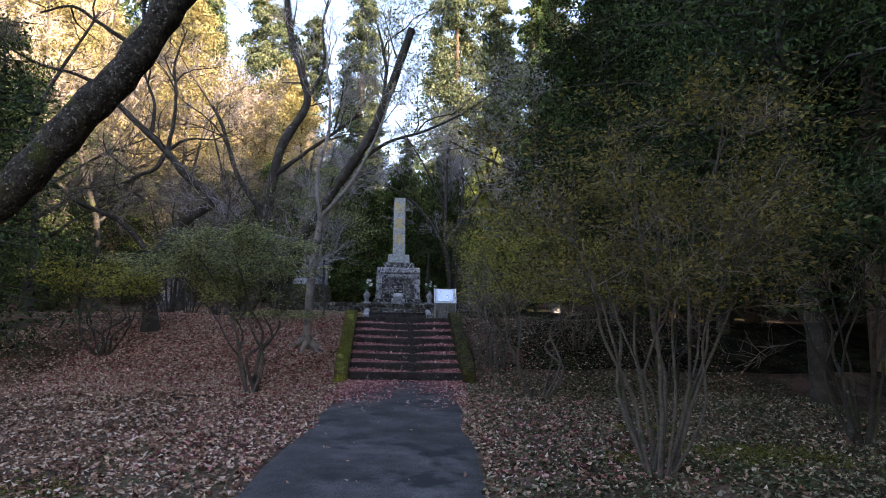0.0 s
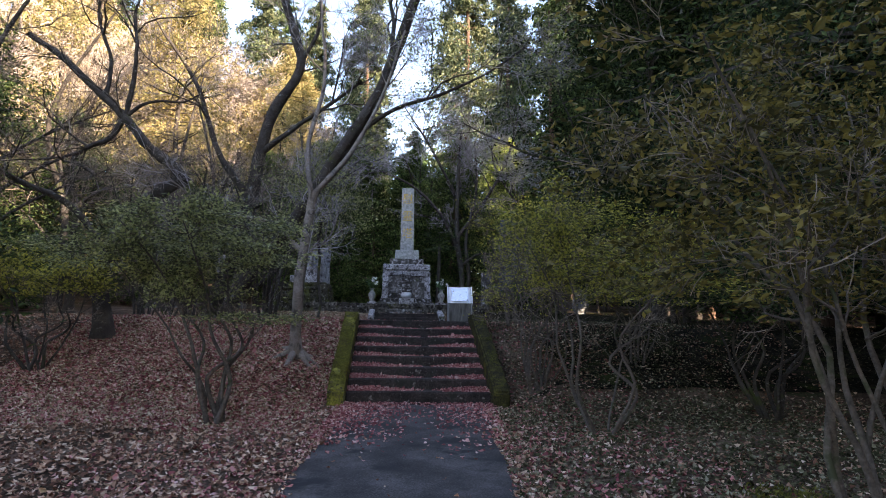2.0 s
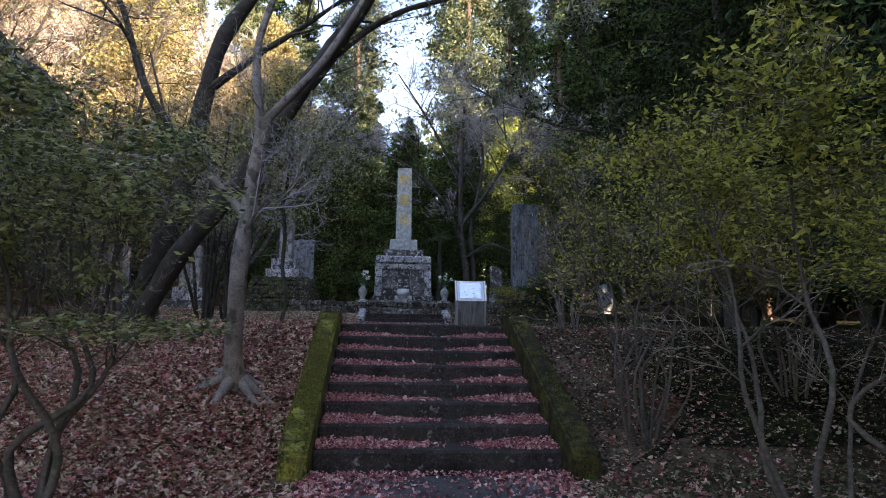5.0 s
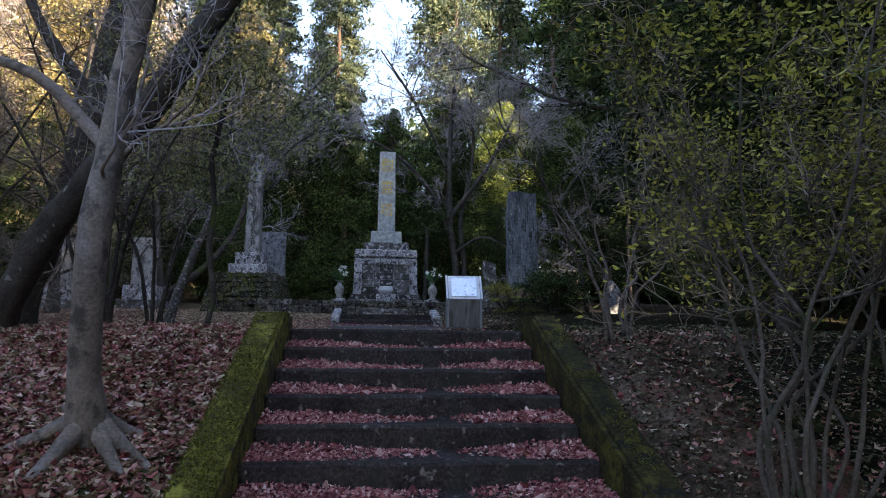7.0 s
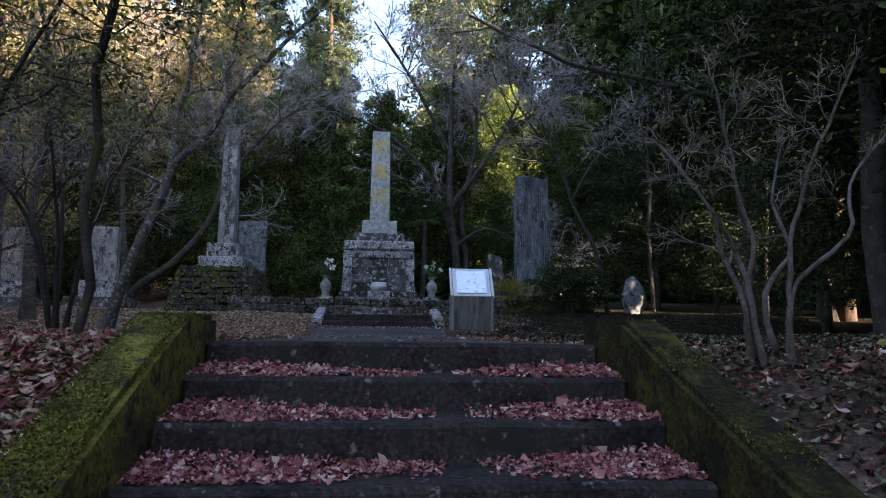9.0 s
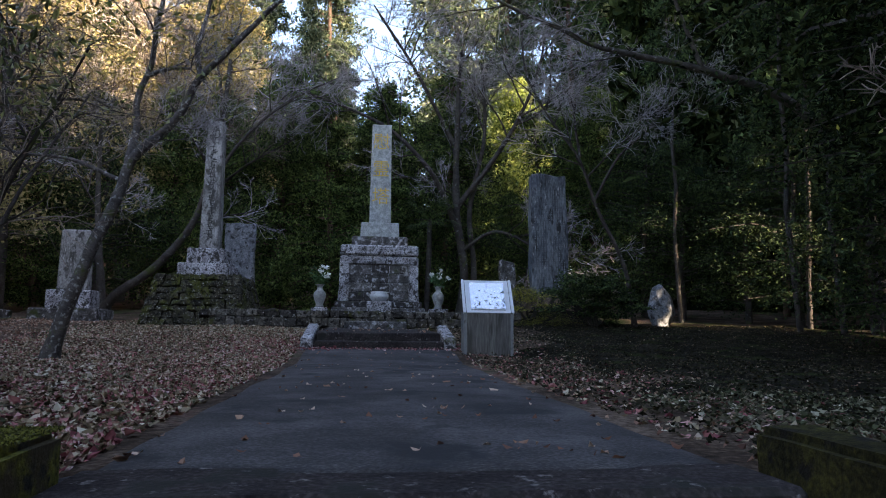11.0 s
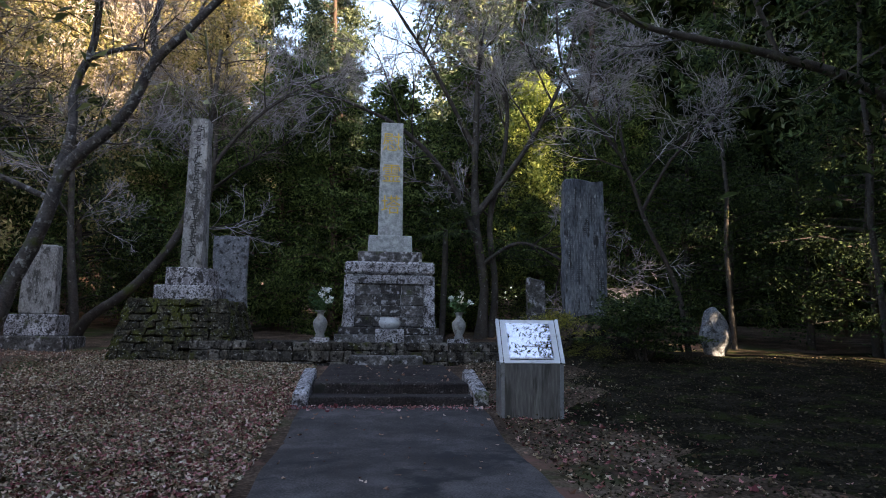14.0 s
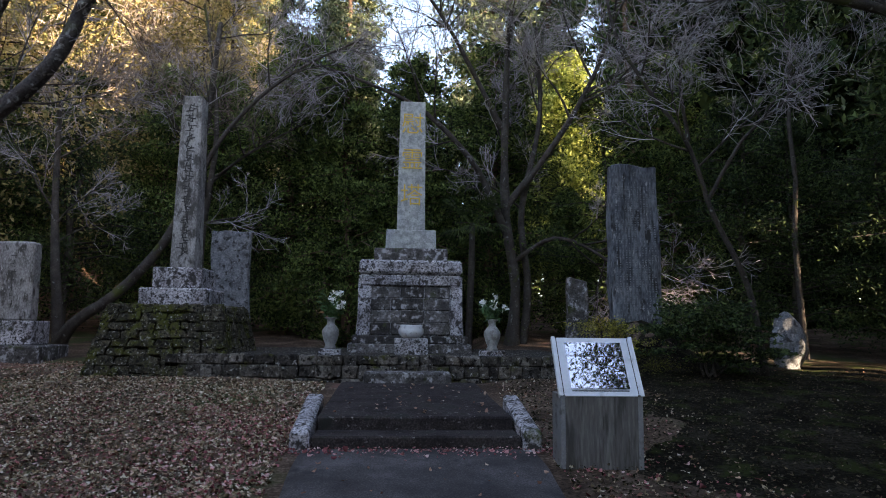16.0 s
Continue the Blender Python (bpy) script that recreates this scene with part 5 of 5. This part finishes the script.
# slender trunks at the edge of the dark wood
POLE = crown_tree("young_cedar", 8.2, 30.5, 13.0, 1.5, 0.62, 270, "slender young cedar with a bare straight trunk", M_BARK_DARK, M_LEAF_CEDAR, 30, 20, 0.2, 0.6, 0.5, 0.08)
for i, (x, y, s) in enumerate(((8.9, 29.9, 0.95), (9.6, 29.4, 1.1), (10.3, 30.9, 1.0), (11.2, 28.1, 1.0), (9.4, 32.1, 0.9), (6.9, 34.6, 0.9), (12.4, 29.5, 1.1))):
    m = pose(x, y, float(ground_z(x, y)), 0, 0, i * 71) @ Matrix.Diagonal((s, s, s, 1))
    copy_thing(POLE, m).matrix_world = m

# fan palm behind the tower
palm = thing("fan_palm", pose(*g(-0.9, 36.6)), "green fan palm with stiff spreading fronds", "palm")
v, f = tubes([(np.array([[0, 0, -0.1], [0.05, 0, 1.2], [0.1, 0.02, 2.6], [0.1, 0, 3.6]]), np.array([0.11, 0.09, 0.09, 0.07]))], 8)
part("trunk", mesh_np("trunk", v, f, (M_BARK_DARK,), True), M_BARK_DARK, palm)
pr = random.Random(17)
for k in range(16):
    a, e = 6.28 * k / 16 + pr.uniform(-0.2, 0.2), pr.uniform(-0.5, 0.9)
    d = np.array([math.cos(a) * math.cos(e), math.sin(a) * math.cos(e), math.sin(e)])
    side = np.cross(d, [0, 0, 1.0])
    side /= np.linalg.norm(side)
    o = np.array([0.1, 0, 3.55])
    hub = o + d * 0.65
    V, F = [], []
    for q in range(15):
        w = radians(-80 + 160 * q / 14)
        way = d * math.cos(w) + side * math.sin(w)
        nb = side * math.cos(w) - d * math.sin(w)
        tip = hub + way * 0.62 + np.array([0, 0, -0.16])
        mid = hub + way * 0.34
        i = len(V)
        V += [tuple(hub), tuple(mid + nb * 0.018), tuple(tip), tuple(mid - nb * 0.018)]
        F.append((i, i + 1, i + 2, i + 3))
    sv, sf = tubes([(np.array([o, (o + hub) / 2 + np.array([0, 0, 0.03]), hub]), np.array([0.012, 0.01, 0.008]))], 4)
    n0 = len(V)
    part("frond", mesh_np("frond", np.concatenate([np.array(V), sv]), np.concatenate([np.array(F), sf + n0]), (M_LEAF_DARK,)), M_LEAF_DARK, palm)

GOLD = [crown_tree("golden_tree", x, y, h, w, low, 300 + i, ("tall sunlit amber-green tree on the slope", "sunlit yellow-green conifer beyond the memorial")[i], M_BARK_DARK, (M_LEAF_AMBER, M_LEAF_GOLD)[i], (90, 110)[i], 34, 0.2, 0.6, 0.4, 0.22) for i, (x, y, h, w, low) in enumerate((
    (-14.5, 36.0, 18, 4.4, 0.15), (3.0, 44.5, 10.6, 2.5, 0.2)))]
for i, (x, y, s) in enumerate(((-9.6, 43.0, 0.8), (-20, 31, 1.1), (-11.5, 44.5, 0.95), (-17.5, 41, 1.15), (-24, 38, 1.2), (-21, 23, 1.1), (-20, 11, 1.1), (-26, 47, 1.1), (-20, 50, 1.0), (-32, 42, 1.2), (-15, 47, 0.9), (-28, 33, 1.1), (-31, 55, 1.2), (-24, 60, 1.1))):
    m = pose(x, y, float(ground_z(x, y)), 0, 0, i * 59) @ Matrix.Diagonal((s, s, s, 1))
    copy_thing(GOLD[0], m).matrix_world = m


# far woods that close the view all round
n = 66000
a = np.concatenate([rng.uniform(-0.3, np.pi + 0.3, n - 12000), rng.uniform(np.pi, 2 * np.pi, 12000)])
rad = 58 + rng.normal(0, 4, n)
fx, fy = 2 + rad * np.cos(a), 22 + rad * np.sin(a)
hmax = 15 + 4 * np.sin(a * 23) + 3 * np.sin(a * 61 + 1) - 4 * np.exp(-((a - 1.62) / 0.05) ** 2)
fz = ground_z(fx, fy) + rng.uniform(0, 1, n) ** 0.9 * hmax
tagged(new("far_woods", leaf_mesh("far_woods", np.column_stack([fx, fy, fz]), rng.uniform(0.8, 1.6, n), M_LEAF_CEDAR, 0.6, 0.1, 0.3)), "dark evergreen woods closing the distance", "woods", kind="stuff")

# undergrowth and dense young wood to the right, its shade put into the leaf colour
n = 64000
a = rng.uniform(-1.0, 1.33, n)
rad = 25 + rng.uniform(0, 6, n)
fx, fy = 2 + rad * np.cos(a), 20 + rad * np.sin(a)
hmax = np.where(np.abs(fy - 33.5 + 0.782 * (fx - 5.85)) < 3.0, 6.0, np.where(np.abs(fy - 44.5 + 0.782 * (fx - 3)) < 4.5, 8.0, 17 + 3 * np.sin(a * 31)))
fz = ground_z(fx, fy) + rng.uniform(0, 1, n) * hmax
tagged(new("dense_wood", leaf_mesh("dense_wood", np.column_stack([fx, fy, fz]), rng.uniform(0.5, 1.1, n), M_LEAF_SHADED_OAK, 0.6, 0.1, 0.3)), "dense dark young wood beyond the clearing", "woods", kind="stuff")

# ---------------------------------------------------------------- fallen leaves
def litter(name, n, x0, x1, y0, y1, mat, size, label, keep, lift=0.012):
    P = np.stack([rng.uniform(x0, x1, n), rng.uniform(y0, y1, n)], axis=1)
    u, v = UV(P[:, 0], P[:, 1])
    P = P[keep(P[:, 0], P[:, 1], u, v)]
    z = ground_z(P[:, 0], P[:, 1]) + rng.uniform(0.0, lift * 2, len(P)) + 0.016
    Q = np.column_stack([P, z])
    ob = new(name, leaf_mesh(name, Q, rng.uniform(0.4, 1.45, len(Q)) * size, mat, 0.62, 0.78, 0, 0.3, full=len(Q) < 30000))
    return tagged(ob, label, "leaves", kind="stuff")


def off_path(x, y, u, v):
    low_edge = 0.97 + 0.08 * np.sin(v * 1.7) * np.sin(v * 0.6 + 1)
    on = ((np.abs(u - lane_shift(v)) < low_edge) & (v < -3.3)) | ((np.abs(u) < 1.42) & (v >= -3.6) & (v < 0.35)) | ((np.abs(u) < 1.22 + 0.02 * v) & (v >= 0.3) & (v < 9.9)) | ((np.abs(u) < 1.4) & (v >= 9.8) & (v < 14.4))
    stones = ((x > -8) & (x < -5.2) & (y > 30.7) & (y < 33.5)) | ((np.abs(u) < 3.8) & (v > 14.2) & (v < 19))
    return ~on & ~stones


def upper(x, y, u, v):
    """Few leaves lie under the evergreens to the right of the path."""
    return off_path(x, y, u, v) & (rng.uniform(0, 1, len(x)) < np.where(u > 0, np.interp(u, [1.0, 2.2, 4.0], [0.22, 0.12, 0.03]), 1.0))


def lower(x, y, u, v):
    """Fewer leaves on the bank under the oaks."""
    return off_path(x, y, u, v) & (rng.uniform(0, 1, len(x)) < np.where(x > 0.6, np.where(y > 12.5, 0.38, 0.3), 1.0))


litter("leaf_litter", 112000, -9.5, 6, 1.5, 17.2, M_LITTER, 0.058, "brown fallen leaves covering the lower slope", lower)
litter("leaf_litter", 60000, -12, 8, 17.2, 33, M_LITTER, 0.046, "brown fallen leaves covering the upper clearing", upper)
litter("pale_leaf_litter", 12000, -9.0, 1.0, 18.0, 32, M_LITTER_MOSSY, 0.05, "dull green-brown fallen leaves over the clearing", upper)
litter("pale_leaf_litter", 56000, -8.5, 2.0, 17.2, 32, M_LITTER_PALE, 0.054, "fine pale tan fallen leaves covering the clearing", upper)

litter("bank_leaf_litter", 30000, -7.5, -2.2, 11.0, 17.6, M_LITTER_RED, 0.066, "tan and red leaves lying thick on the bank", off_path)
litter("bank_leaf_litter", 26000, -7.5, -2.2, 11.0, 17.6, M_LITTER_PALE, 0.06, "pale dry leaves lying thick on the bank", off_path)
litter("bank_leaf_litter", 15000, 0.5, 4.5, 11.5, 19.5, M_LITTER_MOSSY, 0.038, "small dull leaves thinly scattered on the bank", off_path, 0.03)

litter("pale_leaf_litter", 26000, 0.3, 6.5, 3.0, 13.0, M_LITTER_MOSSY, 0.05, "small grey-green and tan leaves over mossy earth", off_path)
# these leaves bring the right side's shade into the litter by colour
litter("damp_leaf_litter", 42000, -0.4, 8.5, 13.5, 32.5, M_LITTER_SHADED, 0.042, "dark leaves coloured with the shade under the evergreens", off_path, 0.025)


def near_lane(x, y, u, v):
    return off_path(x, y, u, v) & (rng.uniform(0, 1, len(x)) < np.clip(1.6 - (np.abs(u) - 1.1) / 1.6, 0.05, 1) * np.where((u > 0) & (v > 0), 0.3, 1.0))


litter("red_leaf_litter", 26000, -5.5, 2.6, 6, 28, M_LITTER_RED, 0.06, "reddish fallen maple leaves drifted along the path", near_lane)
litter("red_leaf_litter", 7000, -9.0, -2.6, 18.5, 29.5, M_LITTER_RED, 0.046, "red and orange leaves scattered over the clearing", off_path)
# leaves drifted to both ends of each tread
Q = []
for i in range(STEP_N - 1):
    zt, v0 = TOP_Z - (STEP_N - 1 - i) * RISE, -(STEP_N - 1 - i) * TREAD
    n = 3000
    e, f = rng.beta(0.9, 1.7, n) * 1.25, rng.beta(0.85, 1.8, n) * 0.9
    u = np.where(rng.uniform(0, 1, n) < 0.6, -1.13 + e, 1.13 - f)
    v = v0 + 0.06 + (TREAD - 0.08) * rng.uniform(0, 1, n) ** np.interp(np.abs(u), [0.2, 1.0], [0.35, 1.0])
    x, y = L(u, v)
    Q.append(np.column_stack([x, y, zt + 0.01 + rng.uniform(0, 0.07, n) * np.clip((v - v0) / TREAD, 0.1, 1) * np.clip((np.abs(u) - 0.1) / 0.7, 0.15, 1)]))
u, v = rng.uniform(-1.3, 1.2, 900), rng.normal(-3.32, 0.13, 900)
x, y = L(u, v)
Q.append(np.column_stack([x, y, ground_z(x, y) + 0.035 + rng.uniform(0, 0.02, 900)]))
u, v = rng.uniform(-1.5, 1.5, 500), rng.normal(9.85, 0.12, 500)
x, y = L(u, v)
Q.append(np.column_stack([x, y, ground_z(x, y) + 0.035 + rng.uniform(0, 0.02, 500)]))
Q = np.concatenate(Q)
tagged(new("step_leaves", leaf_mesh("step_leaves", Q, rng.uniform(0.5, 1.2, len(Q)) * np.where(rng.uniform(0, 1, len(Q)) < 0.08, 0.08, 0.034), M_LITTER_RED, 0.66, 0.7, 0, 0.3, full=True)), "red fallen leaves heaped on the step ends", "leaves", kind="stuff")

# scattered single leaves on the asphalt
Q = []
for n, u0, u1, v0, v1 in ((90, -1.1, 1.1, -14, -3.6), (170, -1.3, 1.3, 0.5, 9.6), (40, -1.1, 1.1, 10.6, 13.7)):
    u, v = rng.uniform(u0, u1, n), rng.uniform(v0, v1, n)
    u = u + lane_shift(v)
    x, y = L(u, v)
    z = ground_z(x, y) + 0.035
    if v0 > 10:
        z = np.full(n, 2.47) + 0.03 * (v - 10.4)
    Q.append(np.column_stack([x, y, z]))
Q = np.concatenate(Q)
tagged(new("path_leaves", leaf_mesh("path_leaves", Q, rng.uniform(0.5, 1.4, len(Q)) * 0.06, M_LITTER, 0.62, 0.8, 0, 0.3, full=True)), "single dry leaves lying on the asphalt", "leaves", kind="stuff")

# moss on the bare earth
Q = []
for cx, cy, rx, ry, n in ((3.5, 7.2, 0.9, 0.5, 3800), (1.9, 6.9, 0.25, 0.2, 350), (2.6, 8.6, 0.5, 0.3, 900), (-3.4, 5.4, 0.6, 0.5, 700), (2.3, 32.2, 0.9, 0.4, 2600)):
    x, y = cx + rng.normal(0, rx * 0.5, n), cy + rng.normal(0, ry * 0.5, n)
    Q.append(np.column_stack([x, y, ground_z(x, y) + 0.015]))
Q = np.concatenate(Q)
tagged(new("moss_tufts", leaf_mesh("moss_tufts", Q, rng.uniform(0.5, 1.3, len(Q)) * 0.05, M_GRASS, 0.4, 0.1)), "bright green moss tufts on the earth", "moss", kind="stuff")

# moss growing on the stair walls
for ua, ub, n, share in ((-1.40, -1.152, 17000, 1.4), (1.152, 1.40, 4000, 0.1)):
    u, v = rng.uniform(ua - 0.005, ub + 0.005, n), rng.uniform(-3.4, 0.3, n)
    keep = np.array([noise.noise((a * 5, b * 3, 9.0)) for a, b in zip(u, v)]) > 0.25 - 0.4 * share
    u, v = u[keep], v[keep]
    z = np.interp(v, [-3.36, -0.36, 0.32], [0.88, 2.09, 2.10]) + 0.004
    x, y = L(u, v)
    tagged(new("wall_moss", leaf_mesh("wall_moss", np.column_stack([x, y, z]), rng.uniform(0.5, 1.4, len(u)) * 0.017, M_GRASS, 0.5, 0.0)), "short green moss growing on the stair wall", "moss", kind="stuff")

# red leaves drifted over the path before the steps
n = 2600
v = -3.35 - rng.beta(1.0, 2.6, n) * 4.0
side = rng.beta(0.8, 1.6, n) * 1.15
u = np.where(rng.uniform(0, 1, n) < 0.62, -1.15 + side, 1.15 - side) + lane_shift(v)
x, y = L(u, v)
tagged(new("path_leaves", leaf_mesh("path_leaves", np.column_stack([x, y, ground_z(x, y) + 0.03 + rng.uniform(0, 0.015, n)]), rng.uniform(0.5, 1.3, n) * 0.052, M_LITTER_RED, 0.66, 0.75, 0, 0.3, full=True)), "red leaves drifted over the path before steps", "leaves", kind="stuff")
